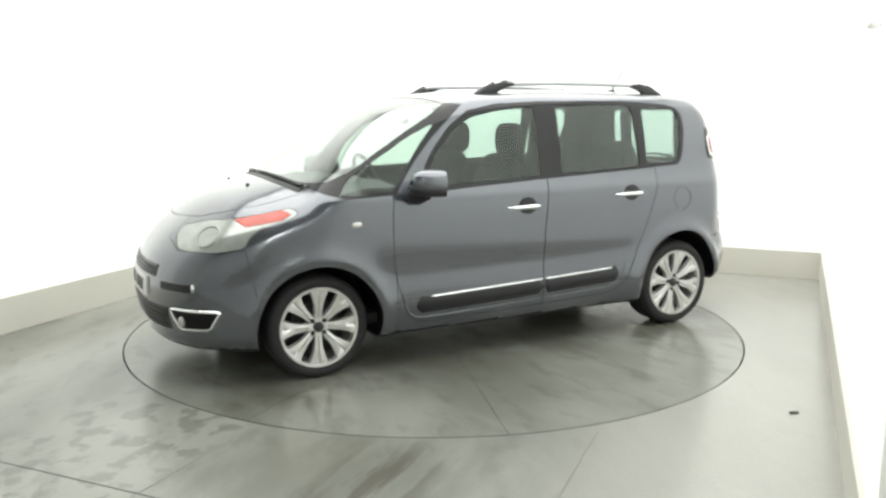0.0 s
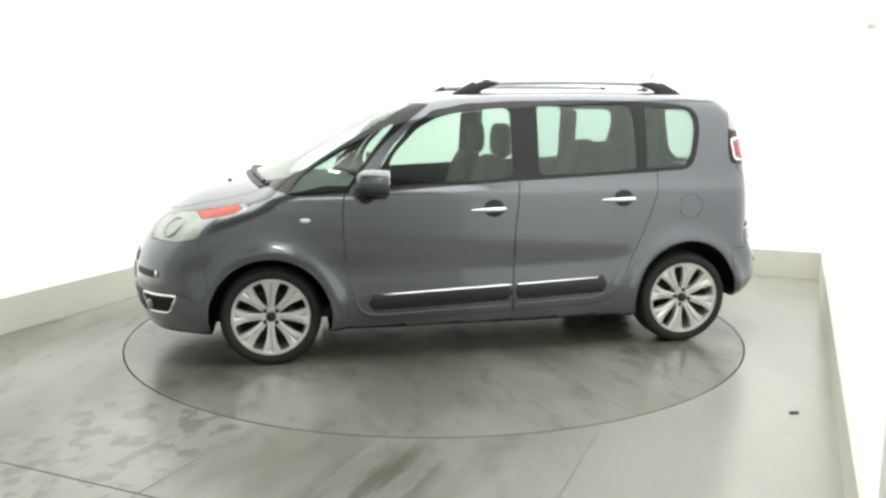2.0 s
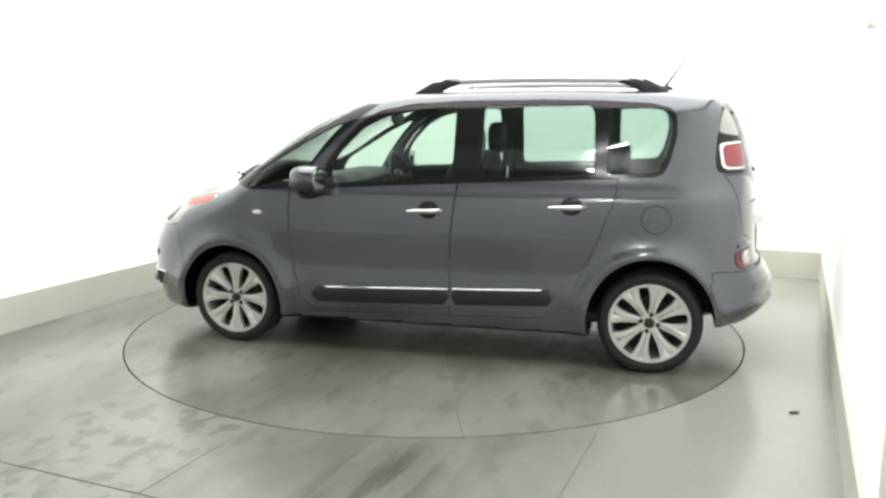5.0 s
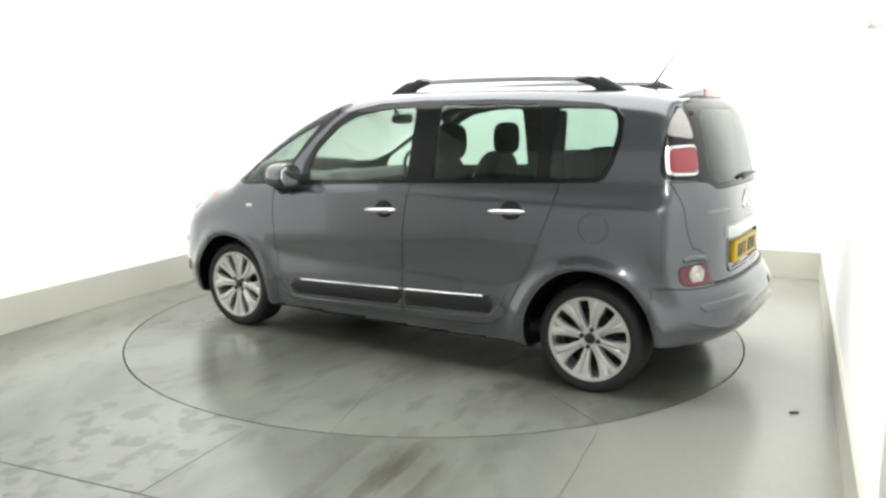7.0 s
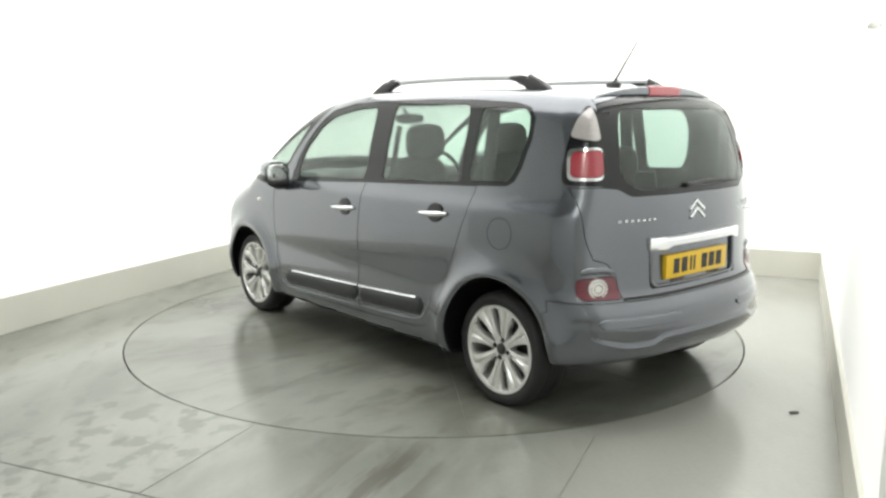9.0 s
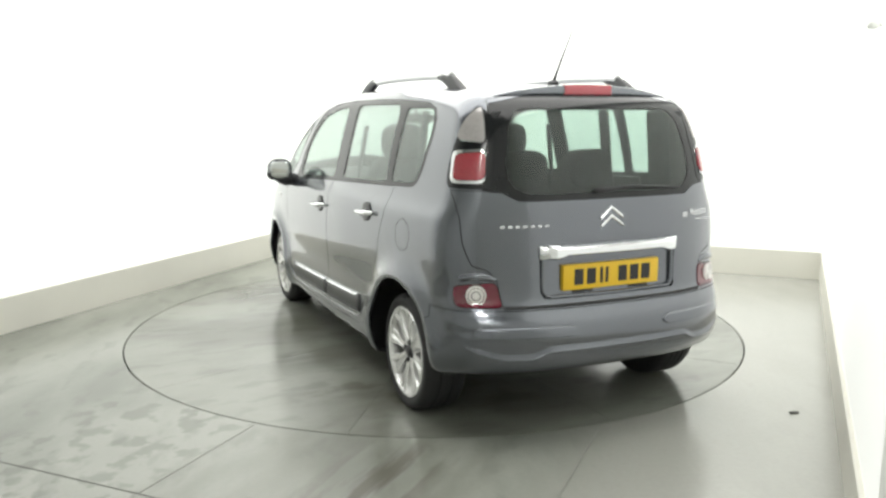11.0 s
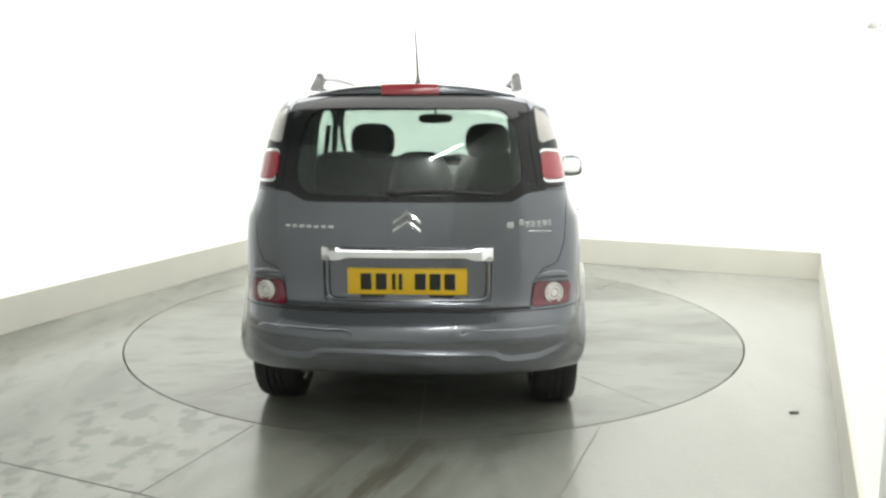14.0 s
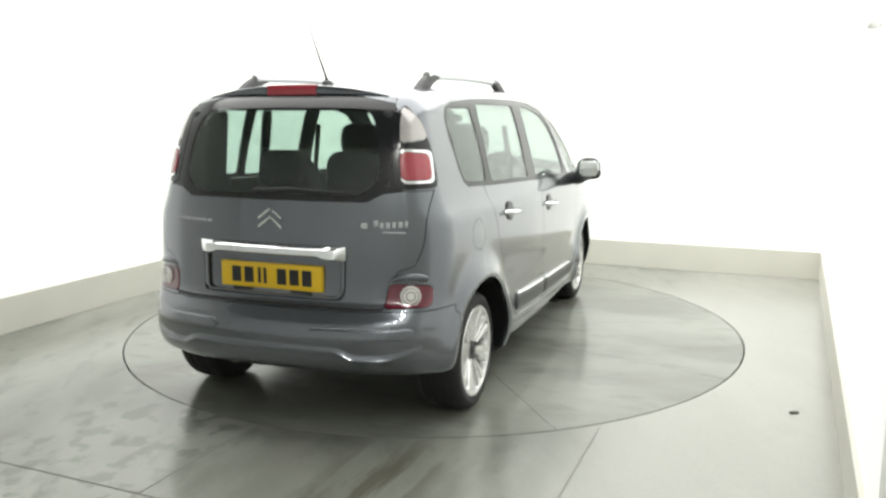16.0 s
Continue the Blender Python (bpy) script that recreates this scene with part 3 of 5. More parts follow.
class Net:
    """Points and faces of the skin, with their shared edges, to be cut along lines."""

    def __init__(self, points, faces):
        self.p = [tuple(q) for q in points]
        self.f = {i: list(f) for i, f in enumerate(faces)}
        self.e = {}
        for i, f in self.f.items():
            self.join(i, f)

    def join(self, i, f):
        for a, b in zip(f, f[1:] + f[:1]):
            self.e.setdefault((a, b) if a < b else (b, a), set()).add(i)

    def leave(self, i, f):
        for a, b in zip(f, f[1:] + f[:1]):
            self.e[(a, b) if a < b else (b, a)].discard(i)

    def split(self, ids, dist):
        """Splits the faces ids along the line where dist(point) is zero; returns the new faces."""
        d, made = {}, []
        for i in ids:
            for a in self.f[i]:
                if a not in d:
                    d[a] = dist(self.p[a])
        edges = {(a, b) if a < b else (b, a) for i in ids for a, b in zip(self.f[i], self.f[i][1:] + self.f[i][:1])}
        for a, b in edges:
            if d[a] * d[b] < 0 and min(abs(d[a]), abs(d[b])) > 2e-4:
                t = d[a] / (d[a] - d[b])
                q = tuple(u + (w - u) * t for u, w in zip(self.p[a], self.p[b]))
                k = len(self.p)
                self.p.append(q)
                d[k] = 0.0
                for i in list(self.e[(a, b)]):
                    f = self.f[i]
                    self.leave(i, f)
                    n = len(f)
                    for x in range(n):
                        if {f[x], f[(x + 1) % n]} == {a, b}:
                            f.insert(x + 1, k)
                            break
                    self.join(i, f)
        for i in ids:
            f = self.f[i]
            on = [x for x, a in enumerate(f) if abs(d[a]) <= 2e-4]
            if len(on) != 2 or max(d[a] for a in f) <= 2e-4 or min(d[a] for a in f) >= -2e-4:
                continue
            x, y = on
            if y - x < 2 or len(f) - (y - x) < 2:
                continue
            self.leave(i, f)
            g, h = f[x:y + 1], f[y:] + f[:x + 1]
            self.f[i] = g
            k = self.fresh()
            self.f[k] = h
            self.join(i, g)
            self.join(k, h)
            made.append(k)
        return made

    count = 10 ** 7

    def fresh(self):
        Net.count += 1
        return Net.count


def cut(net, outline):
    """Cuts the skin along an outline, on both sides of the car."""
    way, poly = outline
    axes, wanted = WAYS[way]
    u0, u1 = min(p[0] for p in poly) - 0.04, max(p[0] for p in poly) + 0.04
    v0, v1 = min(p[1] for p in poly) - 0.04, max(p[1] for p in poly) + 0.04
    ids = list(net.f)
    first = np.array([net.p[net.f[i][0]] for i in ids])
    for s in (1, -1):
        U, V = axes(s)
        uu, vv = first @ np.array(U), first @ np.array(V)
        ok = (uu > u0) & (uu < u1) & (vv > v0) & (vv < v1)
        near = [ids[i] for i in np.nonzero(ok)[0] if wanted(Vector(first[i]), s) and len(net.f[ids[i]]) < 12]
        U, V = tuple(U), tuple(V)

        def at(a, W):
            q = net.p[a]
            return q[0] * W[0] + q[1] * W[1] + q[2] * W[2]
        for p, q in zip(poly, poly[1:] + poly[:1]):
            dx, dy = q[0] - p[0], q[1] - p[1]
            ln = math.hypot(dx, dy)
            if ln < 1e-6 or (p[0] == q[0] == -0.05) or (way == "top" and p[1] == q[1] == -0.05):
                continue
            lo = (min(p[0], q[0]) - 1e-4, min(p[1], q[1]) - 1e-4)
            hi = (max(p[0], q[0]) + 1e-4, max(p[1], q[1]) + 1e-4)
            fs = []
            for i in near:
                us = [at(a, U) for a in net.f[i]]
                if max(us) < lo[0] or min(us) > hi[0]:
                    continue
                vs = [at(a, V) for a in net.f[i]]
                if max(vs) < lo[1] or min(vs) > hi[1]:
                    continue
                fs.append(i)
            if fs:
                near += net.split(fs, lambda c: ((c[0] * V[0] + c[1] * V[1] + c[2] * V[2] - p[1]) * dx - (c[0] * U[0] + c[1] * U[1] + c[2] * U[2] - p[0]) * dy) / ln)


def inside(outline, c):
    """Which face centres (n x 3) lie in an outline."""
    way, poly = outline
    a = np.abs(c[:, 1])
    if way == "side":
        u, v, ok = c[:, 0], c[:, 2], a > 0.3
    elif way == "rear":
        u, v, ok = a, c[:, 2], c[:, 0] < -1.35
    elif way == "top":
        u, v, ok = c[:, 0], a, (c[:, 2] > 0.7) & (c[:, 0] > 1.0)
    else:
        u, v, ok = (-c[:, 0] - a) * S, c[:, 2], (c[:, 0] < -1.49) & (a > 0.42)
    r = np.zeros(len(c), bool)
    for (px, py), (qx, qy) in zip(poly, poly[1:] + poly[:1]):
        if py == qy:
            continue
        r ^= ((py > v) != (qy > v)) & (u < (qx - px) * (v - py) / (qy - py) + px)
    return r & ok


def panel(name, co, nor, faces, mats, parent, label="", gap=0.0025, thick=0.012, push=0.0):
    """A panel of the skin: outer and inner sheet and a rim between, drawn back from its neighbours by a gap."""
    used = sorted({i for f in faces for i in f})
    ix = {i: k for k, i in enumerate(used)}
    p, n = co[used].copy(), nor[used]
    fs = [[ix[i] for i in f] for f in faces]
    count, back = {}, {}
    for f in fs:
        for a, b in zip(f, f[1:] + f[:1]):
            count[(min(a, b), max(a, b))] = count.get((min(a, b), max(a, b)), 0) + 1
    edge = [(a, b) for f in fs for a, b in zip(f, f[1:] + f[:1]) if count[(min(a, b), max(a, b))] == 1]
    if gap:
        rim = {a for e in edge for a in e}
        pull = {a: np.zeros(3) for a in rim}
        for a, b in edge:      # in-surface normal of each border edge
            t = p[b] - p[a]
            w = np.cross(n[a], t)
            w /= max(np.linalg.norm(w), 1e-9)
            pull[a] += w
            pull[b] += w
        for a, w in pull.items():
            p[a] = p[a] + gap * w / max(np.linalg.norm(w), 1e-9)
    p = p - n * push
    m = len(p)
    verts = np.concatenate([p, p - n * thick])
    quads = fs + [[i + m for i in f[::-1]] for f in fs]
    ids = [0] * len(fs) + [len(mats) - 1] * len(fs)
    norms = [tuple(v) for v in n] + [tuple(-v) for v in n]
    rimv = []
    for a, b in edge:
        k = 2 * m + len(rimv)
        rimv += [p[a], p[b], p[b] - n[b] * thick, p[a] - n[a] * thick]
        quads.append([k + 1, k, k + 3, k + 2])
        ids.append(0)
    norms += [(0, 0, 0)] * len(rimv)
    allv = np.concatenate([verts, np.array(rimv).reshape(-1, 3)])
    me = mesh_of(name, allv.tolist(), quads, mats, True, ids)
    me.normals_split_custom_set_from_vertices(norms)
    ob = new(name, me)
    ob.parent = parent
    if label:
        tagged(ob, label)
    return ob


def build_skin(car):
    net = skin_mesh()
    outlines = [O_ARCH_F, O_ARCH_R, O_SCREEN, O_ATRIM, O_AGLASS, O_DLO, O_FWIN, O_RWIN, O_QWIN, O_FDOOR, O_RDOOR, O_FLAP, O_LAMP, O_IND,
                O_BONNET, O_FBUMPER, O_GATE, O_PANEL, O_RWINDOW, O_RGLASS, O_FOG, O_RBUMPER, O_TAIL, O_TAIL_UP, O_TAIL_LO, O_TAIL_RED]
    for o in outlines:
        cut(net, o)
    co = np.array(net.p)
    nor = skin_normals(co)
    faces = list(net.f.values())
    c = np.array([co[f].mean(axis=0) for f in faces])
    fn = skin_normals(c)
    for k, f in enumerate(faces):      # all faces wind outwards
        a = co[f]
        w = np.cross(a - a[0], np.roll(a, -1, axis=0) - a[0]).sum(axis=0)
        if w @ fn[k] < 0:
            faces[k] = f[::-1]
    x, y, z = c.T
    a = np.abs(y)
    name = np.full(len(c), "body_shell", dtype="U24")
    name[(x > 0.83) & (z < 1.08) & (a > 0.3)] = "front_wing"
    for o, k in ((O_RDOOR, "rear_door"), (O_FDOOR, "front_door"), (O_FLAP, "fuel_flap")):
        name[inside(o, c)] = k
    for o, k in ((O_DLO, "window_trim"), (O_ATRIM, "pillar_trim"), (O_AGLASS, "quarter_light"), (O_FWIN, "front_door_window"), (O_RWIN, "rear_door_window"), (O_QWIN, "rear_side_window")):
        name[inside(o, c)] = k
    name[(name == "rear_door") & (z > 1.2)] = "body_shell"
    up = fn[:, 2] > 0.15
    scr = ("side", O_SCREEN[1])
    sc = inside(scr, np.stack([x, np.full(len(x), 0.5), z], 1)) & up & (name != "pillar_trim") & (name != "quarter_light")
    name[sc] = "windscreen"
    front = (x > 1.5) & (a < 0.3) & (z < 0.95)
    name[front] = "front_bumper"
    name[inside(O_FBUMPER, c)] = "front_bumper"
    bon = inside(O_BONNET, c) & ~np.isin(name, ["windscreen", "pillar_trim"])
    name[bon] = "bonnet"
    name[(x > 1.0) & (a < 0.3) & (z > 0.9) & ~np.isin(name, ["windscreen", "bonnet", "front_bumper"])] = "scuttle"
    name[inside(O_LAMP, c)] = "headlight"
    name[inside(O_IND, c)] = "indicator"
    rear = fn[:, 0] < -0.25
    name[inside(O_RBUMPER, c) & (x < -1.58)] = "rear_bumper"
    g = inside(O_GATE, c) & rear
    name[g] = "tailgate"
    name[inside(O_PANEL, c) & rear] = "plate_panel"
    g = inside(O_RWINDOW, c) & (fn[:, 0] < -0.08) & (x < -1.5)
    name[g] = "rear_window_border"
    g = inside(O_RGLASS, c) & rear
    name[g] = "rear_window"
    g = inside(O_FOG, c) & (x < -1.6) & ~(name == "tailgate")
    name[g] = "rear_fog_lamp"
    for o, k in ((O_TAIL, "tail_lamp_housing"), (O_TAIL_UP, "upper_tail_lens"), (O_TAIL_LO, "tail_lens_rim"), (O_TAIL_RED, "red_tail_lens")):
        name[inside(o, c)] = k
    name[(z < 0.24) & (fn[:, 2] < -0.6)] = "underbody"
    gone = (inside(O_ARCH_F, c) | inside(O_ARCH_R, c)) & (a > 0.45)
    name[gone] = ""
    P = [M_PAINT, M_LINING]
    spec = {  # materials, label, split left and right, gap, thickness, push
        "body_shell": (P, "", False, 0.001, 0.012, 0), "front_wing": (P, "", True, 0.0022, 0.012, 0), "front_door": (P, "", True, 0.0028, 0.02, 0), "rear_door": (P, "", True, 0.0028, 0.02, 0),
        "fuel_flap": (P, "", True, 0.002, 0.01, 0), "window_trim": ([M_TRIM, M_LINING], "gloss black window surround", True, 0.0005, 0.014, 0.002), "pillar_trim": ([M_TRIM, M_LINING], "gloss black split front pillar", True, 0.0005, 0.014, 0.002),
        "quarter_light": ([M_GLASS], "green-tinted front quarter light", True, 0.0, 0.004, 0.005), "front_door_window": ([M_GLASS], "green-tinted door glass", True, 0.0, 0.004, 0.005),
        "rear_door_window": ([M_GLASS_REAR], "darker tinted door glass", True, 0.0, 0.004, 0.005), "rear_side_window": ([M_GLASS_REAR], "darker tinted side glass", True, 0.0, 0.004, 0.004),
        "windscreen": ([M_SCREEN], "large raked windscreen glass", False, 0.0, 0.005, 0.003), "front_bumper": (P, "", False, 0.001, 0.012, 0), "bonnet": (P, "", False, 0.003, 0.012, 0),
        "scuttle": ([M_PLASTIC], "black scuttle panel", False, 0.001, 0.01, 0.004), "headlight": ([M_HEAD, M_LINING], "clear wrap-round headlight", True, 0.002, 0.02, 0.001), "indicator": ([M_AMBER, M_LINING], "orange-red reflector strip", True, 0.001, 0.02, 0.0),
        "rear_bumper": (P, "", False, 0.003, 0.012, 0), "tailgate": (P, "", False, 0.003, 0.03, 0), "plate_panel": (P, "recessed panel round the number plate", False, 0.0, 0.006, 0.012), "rear_window_border": ([M_TRIM, M_LINING], "black tailgate glass border", False, 0.0005, 0.014, 0.002),
        "rear_window": ([M_GLASS_TAIL], "dark tinted tailgate glass", False, 0.0, 0.004, 0.003), "rear_fog_lamp": ([M_CRIMSON], "red low rear lamp", True, 0.002, 0.02, -0.004),
        "tail_lamp_housing": ([M_TRIM, M_LINING], "black tail lamp surround", True, 0.001, 0.014, 0), "upper_tail_lens": ([M_CLEAR, M_LINING], "clear upper tail lens", True, 0.002, 0.014, -0.004),
        "tail_lens_rim": ([M_CHROME, M_LINING], "bright rim of the tail lens", True, 0.001, 0.014, -0.005), "red_tail_lens": ([M_RED, M_LINING], "red tail lens", True, 0.002, 0.014, -0.007), "underbody": ([M_DARK], "black underbody", False, 0.0, 0.01, 0)}
    for k, (mats, label, both, gap, thick, push) in spec.items():
        for s in ((1, -1) if both else (0,)):
            pick = (name == k) & ((y * s > 0) if s else np.ones(len(y), bool))
            fs = [faces[i] for i in np.nonzero(pick)[0]]
            if not fs:
                continue
            ob = panel(k, co, nor, fs, mats, car, label, gap, thick, push)
            if "window" in k and "trim" not in k and "border" not in k or k in ("windscreen", "quarter_light"):
                ob.visible_shadow = False


def table(us, vs, place, way, s0, s1):
    """Distances to the skin over a grid, for quick look-up."""
    u, v = np.meshgrid(us, vs, indexing="ij")
    o = place(u.ravel(), v.ravel())
    d = np.tile(np.array(way, float), (len(o), 1))
    return us, vs, body_hit(o, d, np.full(len(o), s0), np.full(len(o), s1)).reshape(u.shape)


def lookup(tab, u, v):
    us, vs, g = tab
    i = min(max((u - us[0]) / (us[1] - us[0]), 0), len(us) - 1.001)
    j = min(max((v - vs[0]) / (vs[1] - vs[0]), 0), len(vs) - 1.001)
    a, b = int(i), int(j)
    i, j = i - a, j - b
    return float(g[a, b] * (1 - i) * (1 - j) + g[a + 1, b] * i * (1 - j) + g[a, b + 1] * (1 - i) * j + g[a + 1, b + 1] * i * j)


T_SIDE = table(np.linspace(-1.9, 1.9, 191), np.linspace(0.19, 1.5, 89), lambda u, v: np.stack([u, 0 * u, v], 1), (0, 1, 0), 0.02, 1.4)
T_REAR = table(np.linspace(-0.84, 0.84, 85), np.linspace(0.2, 1.54, 135), lambda u, v: np.stack([0 * u - 1.0, u, v], 1), (-1, 0, 0), 0.02, 1.4)
T_FRONT = table(np.linspace(-0.84, 0.84, 85), np.linspace(0.2, 0.95, 76), lambda u, v: np.stack([0 * u + 1.0, u, v], 1), (1, 0, 0), 0.02, 1.4)
T_TOP = table(np.linspace(-1.8, 1.95, 151), np.linspace(-0.7, 0.7, 57), lambda u, v: np.stack([u, v, 0 * u + 0.6], 1), (0, 0, 1), 0.02, 1.4)


def skin_y(x, z):
    """Half width of the skin at a place along the side."""
    return lookup(T_SIDE, x, z)


def skin_x(y, z, way=-1):
    return -1.0 - lookup(T_REAR, y, z) if way < 0 else 1.0 + lookup(T_FRONT, y, z)


def skin_z(x, y):
    return 0.6 + lookup(T_TOP, x, y)


def side_ribbon(x0, x1, zc, half, out, s, n=28, power=3.0, cap=0.02):
    """A raised band along the side: zc(x) its middle, half its half height."""
    bm = bmesh.new()
    rings = []
    for i in range(n + 1):
        x = x0 + (x1 - x0) * i / n
        e = min(i, n - i) / n * abs(x1 - x0)
        k = math.sqrt(max(1 - (1 - min(e / cap, 1)) ** 2, 0.0)) if cap else 1
        k = max(k, 0.25)
        zm = zc(x)
        ring = []
        for j in range(9):
            t = -1 + 2 * j / 8
            z = zm + t * half * k
            o = out * (1 - abs(t) ** power * 0.8)
            ring.append(bm.verts.new((x, s * (skin_y(x, z) + o * min(k + 0.2, 1)), z)))
        for t in (1, -1):
            z = zm + t * half * k
            ring.append(bm.verts.new((x, s * (skin_y(x, z) - 0.012), z)))
        rings.append(ring)
    for p, q in zip(rings, rings[1:]):
        for j in range(len(p)):
            bm.faces.new((p[j], p[(j + 1) % len(p)], q[(j + 1) % len(p)], q[j]))
    bm.faces.new(rings[0])
    bm.faces.new(rings[-1])
    return bm


def build_wheel(car):
    """One wheel about its own centre, its face towards +y."""
    wheel = new("wheel")
    wheel.parent = car
    r = TYRE_R
    prof = [(0.205, -0.10), (0.228, -0.104), (0.262, -0.106), (r - 0.012, -0.098), (r - 0.003, -0.08), (r, -0.055), (r, -0.034), (r - 0.006, -0.032), (r - 0.006, -0.026), (r, -0.024), (r, -0.003), (r - 0.006, -0.002), (r - 0.006, 0.004), (r, 0.006),
            (r, 0.03), (r - 0.006, 0.032), (r - 0.006, 0.038), (r, 0.04), (r, 0.06), (r - 0.003, 0.08), (r - 0.013, 0.098), (0.262, 0.106), (0.246, 0.107), (0.243, 0.105), (0.228, 0.103), (0.216, 0.096), (0.205, 0.085), (0.205, -0.10)]
    part("tyre", lathe(prof, 72), M_RUBBER, wheel, "black low-profile tyre")
    rim = part("rim", lathe([(0.222, 0.094), (0.225, 0.100), (0.222, 0.105), (0.208, 0.103), (0.202, 0.092), (0.203, 0.06), (0.195, -0.02), (0.195, -0.09), (0.207, -0.095), (0.207, 0.06), (0.222, 0.094)], 72), M_ALLOY, wheel, "silver multi-spoke alloy rim")
    for k in range(8):      # broad paired spokes with a groove
        a = 2 * math.pi * (k + 0.5) / 8
        bm = bmesh.new()
        rows = []
        for rad, w, yy in ((0.045, 0.019, 0.078), (0.078, 0.0225, 0.084), (0.12, 0.0275, 0.089), (0.165, 0.041, 0.094), (0.192, 0.054, 0.097), (0.206, 0.070, 0.098)):
            rows.append([(rad, -w, yy - 0.035), (rad, -w, yy - 0.010), (rad, -w * 0.86, yy), (rad, -w * 0.22, yy + 0.003), (rad, 0.0, yy - 0.006), (rad, w * 0.22, yy + 0.003), (rad, w * 0.86, yy), (rad, w, yy - 0.010), (rad, w, yy - 0.035)])
        vs = [[bm.verts.new((q[0] * math.cos(a) - q[1] * math.sin(a), q[2], q[0] * math.sin(a) + q[1] * math.cos(a))) for q in row] for row in rows]
        for p, q in zip(vs, vs[1:]):
            for j in range(len(p)):
                bm.faces.new((p[j], p[(j + 1) % len(p)], q[(j + 1) % len(p)], q[j]))
        bm.faces.new(vs[0])
        bm.faces.new(vs[-1])
        part("spoke", bm, M_ALLOY, rim)
    part("hub", lathe([(0.0, 0.080), (0.055, 0.080), (0.060, 0.074), (0.064, 0.03), (0.0, 0.03)], 32), M_ALLOY, rim)
    part("centre_cap", lathe([(0.0, 0.092), (0.022, 0.091), (0.029, 0.086), (0.030, 0.07), (0.0, 0.07)], 28), M_PLASTIC, rim, "dark round wheel centre cap")
    for k in range(4):
        a = 2 * math.pi * (k + 0.5) / 4 + 0.4
        bm = lathe([(0.0, 0.088), (0.010, 0.0875), (0.013, 0.083), (0.014, 0.06), (0.0, 0.06)], 10)
        bmesh.ops.translate(bm, verts=bm.verts[:], vec=(0.047 * math.cos(a), 0, 0.047 * math.sin(a)))
        part("wheel_bolt", bm, M_DARK, rim)
    part("brake_disc", lathe([(0.06, 0.02), (0.135, 0.02), (0.138, 0.016), (0.138, 0.0), (0.06, 0.0), (0.06, 0.02)], 48), M_DARK, wheel, "dark brake disc behind the spokes")
    part("barrel", lathe([(0.0, -0.03), (0.195, -0.03), (0.195, -0.04), (0.0, -0.04)], 48), M_DARK, wheel)
    return wheel


